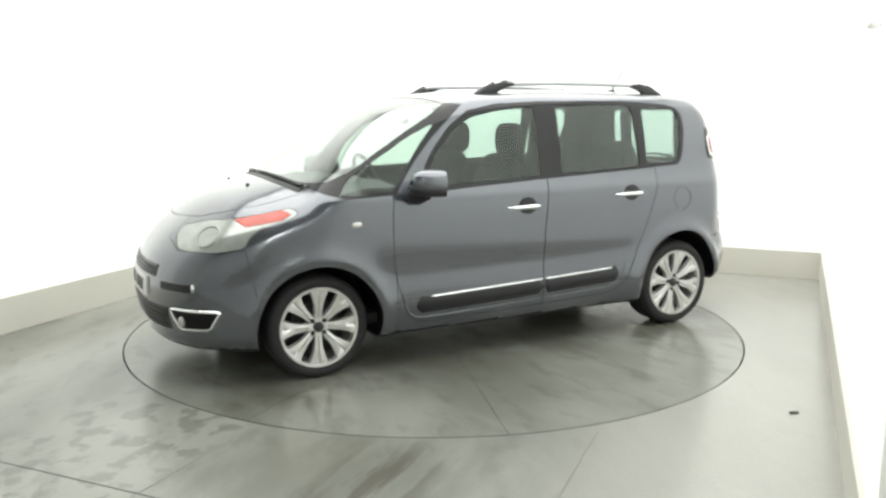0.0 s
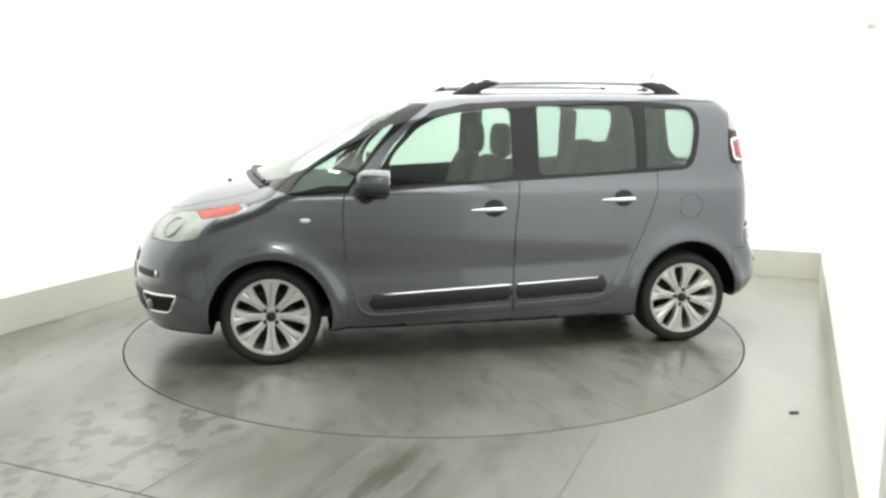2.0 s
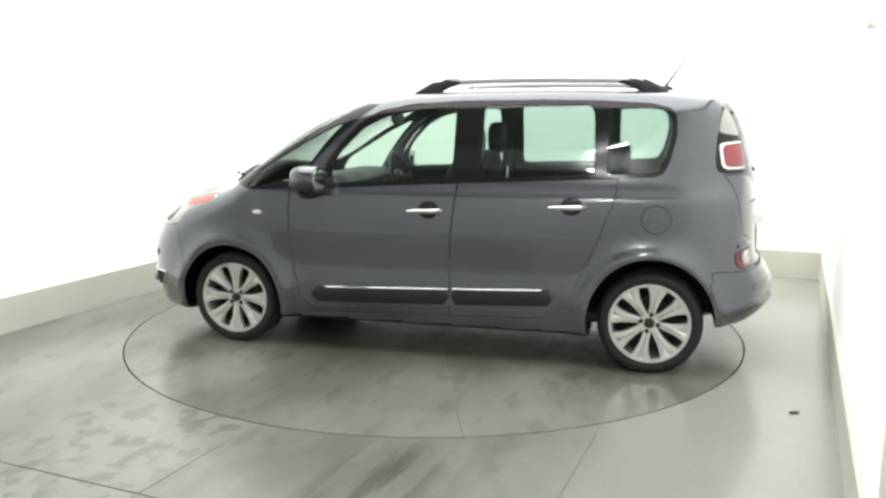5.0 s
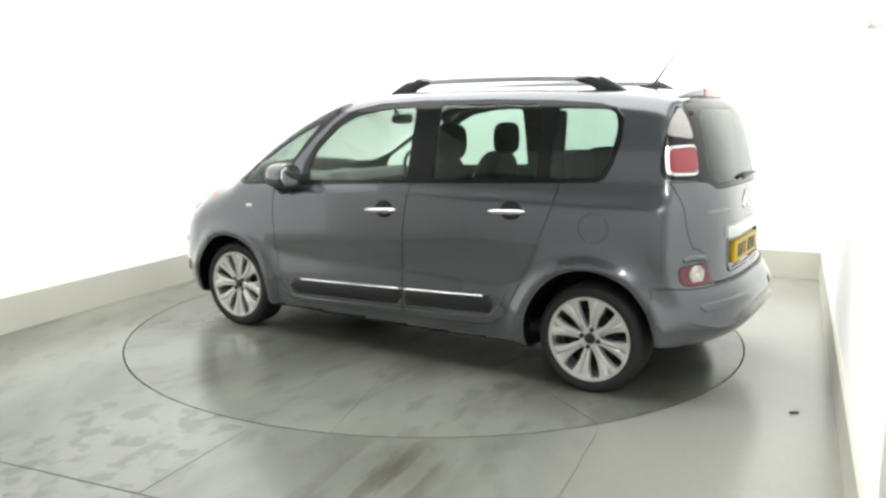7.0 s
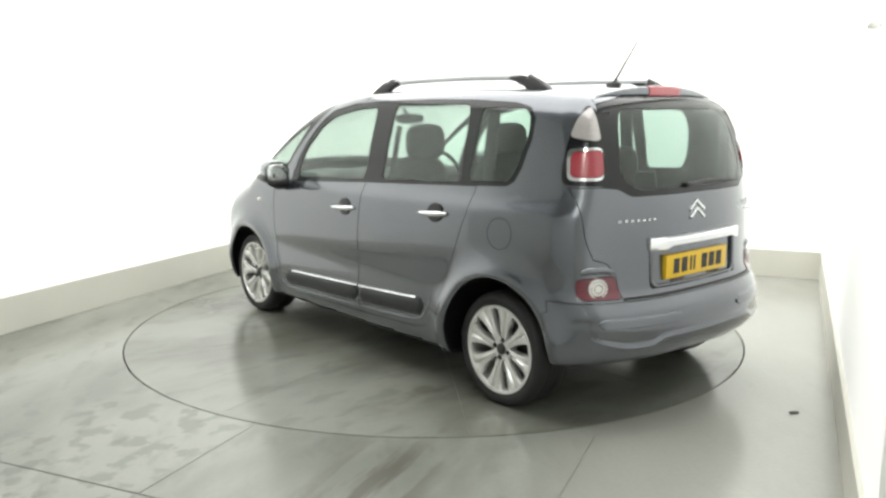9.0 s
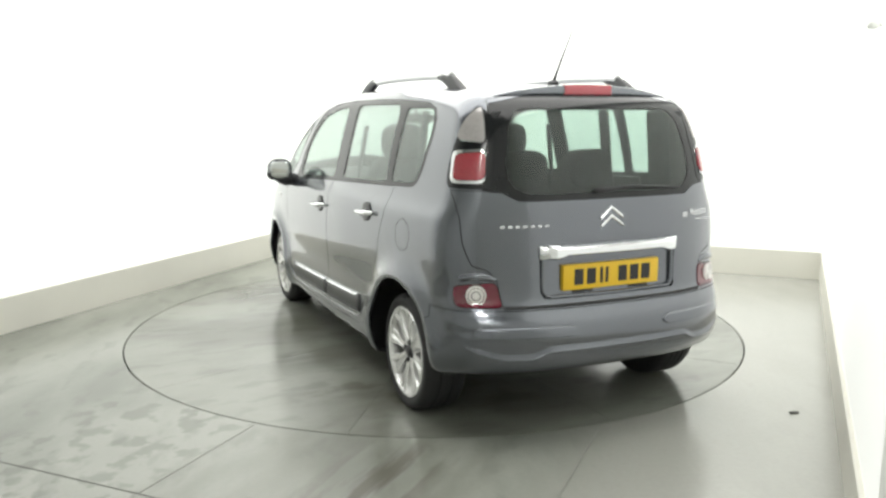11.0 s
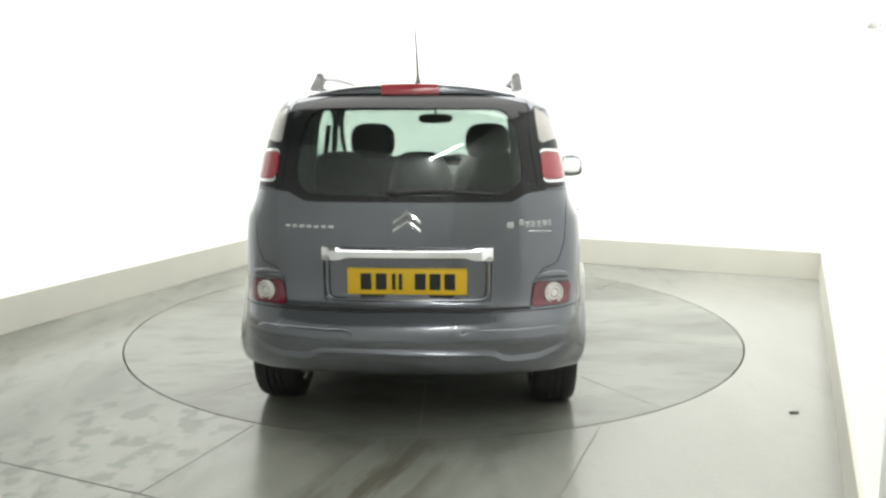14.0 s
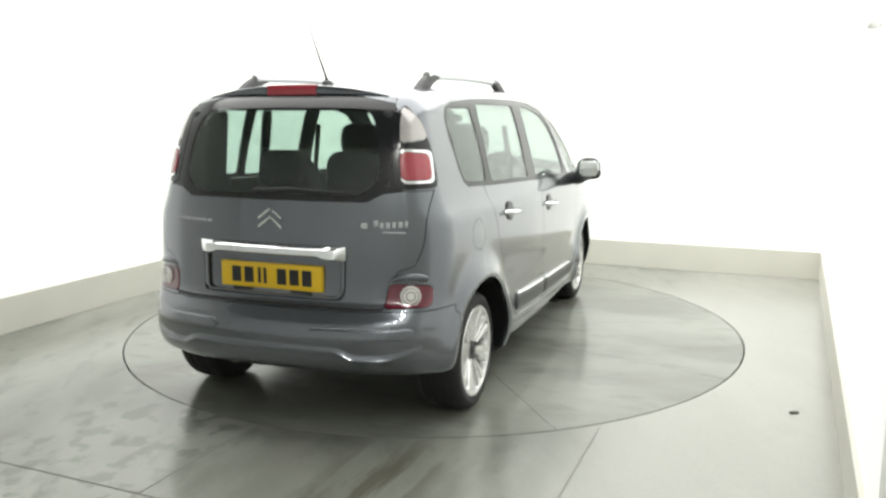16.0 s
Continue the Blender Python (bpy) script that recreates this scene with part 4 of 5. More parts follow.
# ---- the car ----
def build_car():
    car = thing("car", "dark grey metallic compact people carrier with silver roof rails", "car")
    build_skin(car)
    # wheels
    w = build_wheel(car)
    yc = 0.680
    w.matrix_basis = pose(WHEEL_X, yc, WHEEL_Z, 0, 21, 0)
    for x, s, spin in ((-WHEEL_X, 1, -34), (WHEEL_X, -1, 33), (-WHEEL_X, -1, 5)):
        copy_thing(w, pose(x, s * yc, WHEEL_Z, 0, spin, 0 if s > 0 else 180))
    # wheel-arch liners
    for x in (WHEEL_X, -WHEEL_X):
        for s in (1, -1):
            bm = bmesh.new()
            n, ra = 28, 0.372
            arc = [(x + ra * math.cos(math.pi * (i / n * 1.16 - 0.08)), max(WHEEL_Z + ra * math.sin(math.pi * (i / n * 1.16 - 0.08)), 0.19 if x > 0 or i < n / 2 else 0.32)) for i in range(n + 1)]
            o = [bm.verts.new((px, s * (min(skin_y(px, max(pz, 0.25)), 0.9) - 0.03), pz)) for px, pz in arc]
            i_ = [bm.verts.new((px, s * 0.46, pz)) for px, pz in arc]
            for k in range(n):
                bm.faces.new((o[k], o[k + 1], i_[k + 1], i_[k]))
            bm.faces.new(i_)
            bmesh.ops.solidify(bm, geom=bm.faces[:], thickness=0.006)
            part("wheel_arch_liner", bm, M_DARK, car, "black wheel-arch liner")
    # door mouldings with a bright strip
    def zc(x):
        return 0.386 - 0.036 * x
    for s in (1, -1):
        for x0, x1 in ((0.715, -0.138), (-0.158, -0.735)):
            part("door_moulding", side_ribbon(x0, x1, zc, 0.050, 0.013, s), M_MOULD, car, "black lower door moulding")
        for x0, x1 in ((0.63, -0.138), (-0.158, -0.68)):
            part("chrome_strip", side_ribbon(x0, x1, lambda x: zc(x) + 0.044, 0.0085, 0.019, s, 28, 3, 0.008), M_CHROME, car, "bright chrome moulding strip")
        # bead along the doors' lower edge, turned up at its ends
        bead = [(0.800, 0.13), (0.796, 0.06), (0.782, 0.0), (0.755, -0.045), (0.715, -0.068), (0.66, -0.078), (0.5, -0.080), (0.2, -0.080), (-0.135, -0.080)]
        for line in (bead, [(-0.158, -0.080), (-0.4, -0.080), (-0.64, -0.080), (-0.70, -0.070), (-0.742, -0.045), (-0.775, 0.005), (-0.80, 0.07)]):
            bm = bmesh.new()
            tube(bm, [(x, s * (skin_y(x, zc(x) + d) - 0.002), zc(x) + d) for x, d in line], [0.003] + [0.0065] * (len(line) - 2) + [0.003], 8)
            part("door_bead", bm, M_PAINT, car, "raised bead along the door's lower edge")
        # door handles
        for hx, hz in ((0.008, 0.885), (-0.801, 0.925)):
            yy = skin_y(hx, hz)
            cup = bmesh.new()
            bmesh.ops.create_uvsphere(cup, u_segments=24, v_segments=12, radius=1.0)
            for v in cup.verts:
                v.co = Vector((hx - 0.03 + v.co.x * 0.06, s * (skin_y(hx - 0.03 + v.co.x * 0.06, hz + v.co.z * 0.05) + 0.005 + 0.003 * v.co.y * s), hz + 0.006 + v.co.z * 0.05))
            part("handle_recess", cup, M_TRIM, car, "dark recess behind the handle")
            bar = bmesh.new()
            tube(bar, [(hx + 0.105, s * (yy - 0.004), hz - 0.004), (hx + 0.085, s * (yy + 0.022), hz - 0.003), (hx + 0.03, s * (yy + 0.034), hz), (hx - 0.05, s * (yy + 0.034), hz + 0.002), (hx - 0.085, s * (yy + 0.026), hz + 0.003), (hx - 0.105, s * (yy - 0.006), hz + 0.003)], [0.008, 0.010, 0.012, 0.014, 0.014, 0.010], 12)
            part("door_handle", bar, M_CHROME, car, "chrome pull handle")
        # side repeater lamp
        bm = bmesh.new()
        blob(bm, (1.063, s * (skin_y(1.063, 0.845) + 0.001), 0.845), (0.03, 0.008, 0.013), 2.2, 16, 8)
        part("side_repeater", bm, M_WHITE, car, "small clear side repeater lamp")
        # mirrors
        mir = bmesh.new()
        blob(mir, (0, 0, 0), (0.140, 0.082, 0.070), 2.7, 32, 18)
        for v in mir.verts:
            if v.co.x < -0.045:
                v.co.x = -0.045
            v.co.y *= 1 - 0.12 * (v.co.z / 0.07) ** 2
        mo = part("door_mirror", mir, M_PAINT, car, "grey door mirror with black base", m=pose(0.645, 0.938 if s > 0 else -0.965, 1.064, 0, -3, -8 * s))
        lo = bmesh.new()
        blob(lo, (0.004, 0, -0.040), (0.140, 0.084, 0.040), 2.7, 28, 12)
        for v in lo.verts:
            v.co.x = max(v.co.x, -0.048)
        part("lower_shell", lo, M_PLASTIC, mo, "black lower mirror shell")
        gl = bmesh.new()
        blob(gl, (-0.044, 0, -0.006), (0.006, 0.072, 0.058), 3.2, 28, 12)
        part("mirror_glass", gl, M_MIRROR, mo, "mirror glass")
        ft = bmesh.new()
        tube(ft, [(0.70, s * 0.925, 1.012), (0.725, s * 0.87, 0.985), (0.73, s * 0.815, 0.98)], [0.05, 0.05, 0.042], 14)
        part("mirror_foot", ft, M_PLASTIC, car, "black mirror foot")
        # roof rails
        yr = 0.492 * s
        rail = new("roof_rail")
        rail.parent = car
        tagged(rail, "silver roof rail on black feet")
        bar = bmesh.new()
        pts = [(x, yr * (1 - 0.02 * (x + 0.6) ** 2), 1.616 + 0.012 * (1 - ((x + 0.6) / 0.6) ** 2)) for x in [0.02 - 1.2 * i / 14 for i in range(15)]]
        tube(bar, pts, 0.022, 12)
        part("rail_bar", bar, M_RAIL, rail, "brushed silver rail bar")
        for fx, sg in ((0.0, 1), (-1.17, -1)):
            bm = bmesh.new()
            rows = []
            for i in range(13):
                t = i / 12
                x = fx + sg * (0.165 - 0.30 * t)
                top = 1.548 + 0.090 * math.sin(min(t * 1.35, 1.0) * math.pi / 2)
                under = 1.535 if t < 0.5 else 1.535 + (top - 0.032 - 1.535) * ((t - 0.5) / 0.5) ** 0.6
                hw = 0.023 - 0.004 * t
                ring = []
                for j in range(12):
                    an = 2 * math.pi * j / 12
                    sy, sz = math.copysign(abs(math.cos(an)) ** 0.7, math.cos(an)), math.copysign(abs(math.sin(an)) ** 0.7, math.sin(an))
                    ring.append(bm.verts.new((x, yr + hw * sy, (top + under) / 2 + (top - under) / 2 * sz)))
                rows.append(ring)
            for p, q in zip(rows, rows[1:]):
                for j in range(12):
                    bm.faces.new((p[j], p[(j + 1) % 12], q[(j + 1) % 12], q[j]))
            bm.faces.new(rows[0])
            bm.faces.new(rows[-1])
            part("rail_foot", bm, M_PLASTIC, rail, "black rail foot")
    # aerial
    bm = bmesh.new()
    zr = skin_z(-1.29, 0)
    blob(bm, (-1.30, -0.012, zr + 0.004), (0.05, 0.016, 0.022), 2.2, 16, 8)
    aer = part("aerial", bm, M_PLASTIC, car, "thin black roof aerial")
    bm = bmesh.new()
    tube(bm, [(-1.30, -0.012, zr + 0.01), (-1.325, -0.012, zr + 0.05), (-1.49, -0.012, zr + 0.29)], [0.010, 0.006, 0.002], 8)
    part("aerial_rod", bm, M_PLASTIC, aer)
    # roof-edge spoiler with the brake light in its rear face
    def wedge(y0, y1, out, n):
        bm = bmesh.new()
        rows = []
        for i in range(n + 1):
            y = y0 + (y1 - y0) * i / n
            zr_, xr_ = 1.566 - 0.055 * (abs(y) / 0.5) ** 2.4 + out, -1.630 + 0.05 * (abs(y) / 0.5) ** 2 - out
            zs = skin_z(xr_, y)
            zr_ = max(zr_, zs + 0.003)
            rows.append([bm.verts.new(q) for q in ((-1.44, y, skin_z(-1.44, y) - 0.002), (xr_ + 0.02, y, zr_ + 0.001), (xr_ + 0.004, y, zr_ - 0.002), (xr_, y, zr_ - 0.007), (xr_, y, zs + 0.004 - out * 0.5), (xr_ + 0.03, y, zs - 0.02), (-1.44, y, skin_z(-1.44, y) - 0.03))])
        for p, q in zip(rows, rows[1:]):
            for j in range(7):
                bm.faces.new((p[j], p[(j + 1) % 7], q[(j + 1) % 7], q[j]))
        bm.faces.new(rows[0])
        bm.faces.new(rows[-1])
        return bm
    spo = part("roof_spoiler", wedge(-0.47, 0.47, 0.0, 32), M_PAINT, car, "grey roof-edge spoiler")
    bm = wedge(-0.128, 0.128, 0.003, 12)
    for v in bm.verts:
        if v.co.x > -1.60:
            v.co.x = -1.60
            v.co.z = min(v.co.z, 1.560)
    part("brake_light", bm, M_RED, spo, "red high-level brake light")
    build_tail(car)
    build_front(car)
    build_cabin(car)
    return car


def build_tail(car):
    # recessed number-plate panel, chrome bar and plate
    xg = skin_x(0, 0.72)
    bm = bmesh.new()
    rows = []
    for i in range(33):
        y = -0.372 + 0.744 * i / 32
        k = max(1 - (abs(y) / 0.372) ** 14, 0.1)
        deep = 0.052 - 0.014 / (1 + math.exp((abs(y) - 0.275) / 0.006))
        zt = 0.868
        ring = [(xg + 0.02, zt - 0.002), (xg - 0.018 * k - 0.006, zt), (xg - 0.034 * k - 0.006, zt - 0.012), (xg - 0.036 * k - 0.006, zt - deep), (xg - 0.026 * k - 0.006, zt - deep - 0.006), (xg + 0.02, zt - deep - 0.006)]
        rows.append([bm.verts.new((a + 0.135 * (abs(y) / 0.7) ** 3, y, b)) for a, b in ring])
    for p, q in zip(rows, rows[1:]):
        for j in range(6):
            bm.faces.new((p[j], p[(j + 1) % 6], q[(j + 1) % 6], q[j]))
    bm.faces.new(rows[0])
    bm.faces.new(rows[-1])
    part("chrome_bar", bm, M_CHROME, car, "wide chrome tailgate bar", smooth=True)
    bm = bmesh.new()
    box(bm, (xg - 0.003, -0.26, 0.661), (xg + 0.024, 0.26, 0.776), 0.004, 2)
    plate = part("number_plate", bm, M_PLATE, car, "yellow rear number plate")
    for y in (0.178, 0.112, 0.057, 0.028, -0.058, -0.122, -0.186):
        hw = 0.008 if y in (0.057, 0.028) else 0.024
        bm = box(bmesh.new(), (xg - 0.0045, y - hw, 0.683), (xg - 0.002, y + hw, 0.755), 0.0006, 1)
        part("plate_mark", bm, M_INK, plate, smooth=False)
    for y in (0.15, -0.15):
        bm = box(bmesh.new(), (xg + 0.004, y - 0.055, 0.646), (xg + 0.024, y + 0.055, 0.662), 0.003, 1)
        part("plate_clip", bm, M_INK, plate, smooth=False)
    # chevron emblem: two bent bars
    emb = new("emblem")
    emb.parent = car
    tagged(emb, "two silver chevrons on the tailgate")
    for zt in (1.030, 0.992):
        bm = bmesh.new()
        prof = [(-0.060, zt - 0.045), (0, zt), (0.060, zt - 0.045)]
        w = 0.019
        vs = []
        for y, z in prof:
            xx = skin_x(y, z)
            vs.append([bm.verts.new((xx - o, y, z - d)) for o, d in ((-0.004, 0.0), (0.006, 0.002), (0.009, w / 2), (0.006, w - 0.002), (-0.004, w))])
        for p, q in zip(vs, vs[1:]):
            for j in range(5):
                bm.faces.new((p[j], p[(j + 1) % 5], q[(j + 1) % 5], q[j]))
        bm.faces.new(vs[0])
        bm.faces.new(vs[-1])
        part("chevron", bm, M_CHROME, emb)
    # model lettering as plain bars
    def bars(name, ys, z0, z1, label):
        g = new(name)
        g.parent = car
        tagged(g, label)
        for a, b, e in ys:
            xa = skin_x((a + b) / 2, (z0 + z1) / 2)
            bm = box(bmesh.new(), (xa - 0.004, min(a, b), z0 + e), (xa + 0.006, max(a, b), z1 + e), 0.001, 1)
            part("letter_bar", bm, M_SILVER, g, smooth=False)
    bars("maker_lettering", [(0.54 - 0.033 * k, 0.518 - 0.033 * k, 0) for k in range(7)], 0.947, 0.959, "small silver lettering bars on the tailgate")
    bars("model_lettering", [(-0.43, -0.46, 0.002), (-0.485, -0.505, 0.012), (-0.512, -0.528, 0.004), (-0.535, -0.555, 0.004), (-0.562, -0.578, 0.005), (-0.585, -0.605, 0.006), (-0.612, -0.625, 0.010)], 0.946, 0.972, "silver model lettering bars on the tailgate")
    xa = skin_x(-0.56, 0.93)
    bm = box(bmesh.new(), (xa - 0.012, -0.625, 0.930), (xa + 0.012, -0.50, 0.936), 0.001, 1)
    part("letter_underline", bm, M_SILVER, car, "thin silver underline", smooth=False)
    # round lenses of the low lamps
    for s in (1, -1):
        y, z = 0.640 * s, 0.656
        xx = skin_x(y, z)
        bm = lathe([(0.0, 0.012), (0.038, 0.010), (0.046, 0.004), (0.050, -0.02), (0.0, -0.02)], 32)
        n = Vector(skin_normals(np.array([[xx, y, z]]))[0])
        m = Matrix.Translation((xx, y, z)) @ Vector((n.x, n.y, 0)).to_track_quat("Y", "Z").to_matrix().to_4x4()
        lens = part("round_lamp_lens", bm, M_CLEAR, car, "round white reversing lens", m=m)
        for r0, r1 in ((0.0, 0.017), (0.023, 0.033), (0.038, 0.045)):
            ring = lathe([(r0, 0.010), (r0, 0.0155), (r1 - 0.002, 0.0155), (r1, 0.012), (r1, 0.002)], 28)
            part("lens_ring", ring, M_WHITE, lens)
        # bumper reliefs: a long pill with a grooved edge
        bm = bmesh.new()
        rows = []
        for i in range(25):
            yy = 0.235 + 0.44 * i / 24
            k = math.sqrt(max(1 - (1 - min(min(i, 24 - i) * 0.44 / 24 / 0.03, 1)) ** 2, 0.06))
            zm = 0.503 - 0.02 * (yy - 0.3) ** 2
            rows.append([bm.verts.new((skin_x(yy * s, zm + 0.023 * k * u) - o, yy * s, zm + 0.023 * k * u)) for u, o in ((-1, -0.012), (-1, 0.002), (-0.85, 0.008), (-0.3, 0.008), (0.4, 0.007), (0.85, 0.005), (1, 0.0), (1, -0.012))])
        for p, q in zip(rows, rows[1:]):
            for j in range(8):
                bm.faces.new((p[j], p[(j + 1) % 8], q[(j + 1) % 8], q[j]))
        bm.faces.new(rows[0])
        bm.faces.new(rows[-1])
        part("bumper_relief", bm, M_PAINT, car, "raised pill-shaped relief in the bumper")
    bm = bmesh.new()
    rows = []
    for i in range(61):      # a ledge that steps down towards the wheels
        y = -0.70 + 1.40 * i / 60
        z = 0.385 + 0.032 / (1 + math.exp((abs(y) - 0.40) / 0.014)) + 0.40 * max(abs(y) - 0.56, 0) ** 1.2
        k = min(1, 0.15 + min(i, 60 - i) / 7)
        rows.append([bm.verts.new((skin_x(y, z + dz) - o * k, y, z + dz)) for dz, o in ((0.030, -0.010), (0.026, 0.0), (0.010, 0.005), (0.002, 0.011), (-0.004, 0.010), (-0.009, 0.0), (-0.014, -0.014))])
    for p, q in zip(rows, rows[1:]):
        for j in range(7):
            bm.faces.new((p[j], p[(j + 1) % 7], q[(j + 1) % 7], q[j]))
    bm.faces.new(rows[0])
    bm.faces.new(rows[-1])
    part("bumper_ledge", bm, M_PAINT, car, "stepped lower ledge of the bumper")
    # rounded rim of the plate recess
    bm = bmesh.new()
    rim = [(0.352, 0.83), (0.352, 0.70), (0.350, 0.665), (0.338, 0.645), (0.315, 0.637), (0.0, 0.634)]
    rim = rim + [(-a, b) for a, b in rim[-2::-1]]
    tube(bm, [(skin_x(a, b) + 0.004, a, b) for a, b in rim], 0.010, 8)
    part("recess_rim", bm, M_PAINT, car, "rounded grey rim of the plate recess")
    # black strip as the bumper gap's shade, and painted brows over the low lamps
    bm = bmesh.new()
    ys = [-0.53 + 1.06 * i / 30 for i in range(31)]
    tube(bm, [(skin_x(y, 0.602) + 0.002, y, 0.602) for y in ys], 0.0075, 8)
    part("bumper_gap_shade", bm, M_INK, car, "dark gap over the bumper")
    for s in (1, -1):
        bm = bmesh.new()
        pts = [(0.560, 0.722), (0.585, 0.733), (0.63, 0.738), (0.67, 0.736), (0.70, 0.728)]
        tube(bm, [(skin_x(a * s, b) + 0.006, a * s, b) for a, b in pts], [0.010, 0.017, 0.019, 0.019, 0.014], 12)
        part("lamp_brow", bm, M_PAINT, car, "grey lip over the low lamp")
    # rear wiper
    wi = bmesh.new()
    tube(wi, [(skin_x(0.05, 1.10) - 0.012, 0.05, 1.10), (skin_x(-0.1, 1.115) - 0.02, -0.1, 1.112), (skin_x(-0.40, 1.10) - 0.018, -0.40, 1.095)], [0.012, 0.008, 0.005], 8)
    wo = part("rear_wiper", wi, M_PLASTIC, car, "black rear wiper arm")
    bl = bmesh.new()
    blob(bl, (skin_x(0.06, 1.10) - 0.014, 0.06, 1.10), (0.010, 0.028, 0.014), 2.4, 16, 8)
    part("wiper_hub", bl, M_INK, wo)


def build_front(car):
    # grilles, number plate, fog lamps
    def strip(y0, y1, z0, z1, out, mat, name, label="", parent=None, n=24):
        bm = bmesh.new()
        rows = []
        for i in range(n + 1):
            y = y0 + (y1 - y0) * i / n
            ring = []
            for z, o in ((z0, -0.01), (z0 + 0.004, out), ((z0 + z1) / 2, out + 0.001), (z1 - 0.004, out), (z1, -0.01)):
                ring.append(bm.verts.new((skin_x(y, z, 1) + o, y, z)))
            rows.append(ring)
        for p, q in zip(rows, rows[1:]):
            for j in range(5):
                bm.faces.new((p[j], p[(j + 1) % 5], q[(j + 1) % 5], q[j]))
        bm.faces.new(rows[0])
        bm.faces.new(rows[-1])
        return part(name, bm, mat, parent or car, label)
    up = strip(-0.36, 0.36, 0.565, 0.635, 0.003, M_INK, "upper_grille", "black upper grille slot")
    for z in (0.583, 0.605, 0.622):
        strip(-0.355, 0.355, z, z + 0.009, 0.008, M_TRIM, "grille_slat", parent=up)
    lo = strip(-0.47, 0.47, 0.29, 0.42, 0.003, M_INK, "lower_grille", "black lower grille with slats")
    for z in (0.305, 0.33, 0.355, 0.38, 0.402):
        strip(-0.465, 0.465, z, z + 0.010, 0.009, M_PLASTIC, "grille_slat", parent=lo)
    pl = strip(-0.26, 0.26, 0.445, 0.556, 0.012, M_PLATE_WHITE, "front_number_plate", "white front number plate")
    for y in (0.178, 0.112, 0.057, 0.028, -0.058, -0.122, -0.186):
        hw = 0.008 if y in (0.057, 0.028) else 0.024
        strip(y - hw, y + hw, 0.464, 0.537, 0.0145, M_INK, "plate_mark", parent=pl, n=3)
    for s in (1, -1):
        strip(s * 0.42, s * 0.635, 0.508, 0.556, 0.003, M_INK, "bumper_slot", "dark recess in the front bumper")
        rough = soften([(0.50, 0.415), (0.735, 0.418), (0.690, 0.318), (0.545, 0.308)], 0.02)
        loop = [(a[0] + (b[0] - a[0]) * k / 6, a[1] + (b[1] - a[1]) * k / 6) for a, b in zip(rough, rough[1:] + rough[:1]) for k in range(6)]
        bm = bmesh.new()
        tube(bm, [(skin_x(s * a, b, 1) + 0.004, s * a, b) for a, b in loop + loop[:1]], 0.0075, 8)
        rimo = part("fog_lamp_surround", bm, M_CHROME, car, "thin chrome fog lamp surround")
        bm = bmesh.new()
        rows = []
        for i in range(7):
            w = i / 6
            y0, y1, zz = 0.545 - 0.045 * w, 0.690 + 0.045 * w, 0.311 + 0.104 * w
            rows.append([bm.verts.new((skin_x(s * (y0 + (y1 - y0) * u / 8), zz, 1) + 0.003, s * (y0 + (y1 - y0) * u / 8), zz)) for u in range(9)])
        for p, q in zip(rows, rows[1:]):
            for u in range(8):
                bm.faces.new((p[u], p[u + 1], q[u + 1], q[u]))
        bmesh.ops.solidify(bm, geom=bm.faces[:], thickness=0.002)
        part("fog_recess", bm, M_INK, rimo, smooth=False)
        bm = bmesh.new()
        blob(bm, (skin_x(s * 0.565, 0.35, 1) + 0.004, s * 0.565, 0.35), (0.02, 0.036, 0.034), 2.0, 20, 12)
        part("fog_lamp", bm, M_CLEAR, rimo, "round clear fog lamp")
        bm = bmesh.new()
        blob(bm, (skin_x(s * 0.635, 0.535, 1) + 0.004, s * 0.635, 0.535), (0.010, 0.012, 0.024), 2.4, 14, 8)
        part("slot_clip", bm, M_CHROME, car, "small bright end of the bumper slot")
        hp = np.array([[1.80, s * skin_y(1.80, 0.795), 0.795]])
        nv = Vector(skin_normals(hp)[0])
        hm = Matrix.Translation(Vector(hp[0])) @ nv.to_track_quat("Y", "Z").to_matrix().to_4x4()
        bowl = part("lamp_bowl", lathe([(0.0, 0.003), (0.035, 0.0045), (0.060, 0.004), (0.066, -0.004), (0.066, -0.014), (0.0, -0.014)], 36), M_BOWL, car, "round reflector bowl of the headlight", m=hm)
        part("bowl_ring", lathe([(0.065, -0.010), (0.065, 0.005), (0.068, 0.0065), (0.071, 0.004), (0.071, -0.010), (0.065, -0.010)], 36), M_HEAD, bowl)
        # washer jets and wipers
        bm = bmesh.new()
        blob(bm, (1.50, 0.24 * s, skin_z(1.50, 0.24) + 0.003), (0.014, 0.012, 0.007), 2, 12, 6)
        part("washer_jet", bm, M_PLASTIC, car)
    wipers = (((1.285, 0.58), (1.345, 0.30), (1.372, 0.0)), ((1.285, -0.56), (1.350, -0.30), (1.372, -0.08)))
    for pts in wipers:
        bm = bmesh.new()
        tube(bm, [(x, y, skin_z(x, y) + 0.016) for x, y in pts], [0.013, 0.010, 0.008], 8)
        part("windscreen_wiper", bm, M_PLASTIC, car, "black windscreen wiper")
    bm = bmesh.new()
    rows = []
    for i in range(25):
        y = -0.60 + 1.2 * i / 24
        rows.append([bm.verts.new((x - 0.27 * y * y, y, skin_z(x - 0.27 * y * y, y) + dz)) for x, dz in ((1.415, -0.004), (1.41, 0.004), (1.355, 0.005), (1.34, -0.004))])
    for p, q in zip(rows, rows[1:]):
        for j in range(4):
            bm.faces.new((p[j], p[(j + 1) % 4], q[(j + 1) % 4], q[j]))
    bm.faces.new(rows[0])
    bm.faces.new(rows[-1])
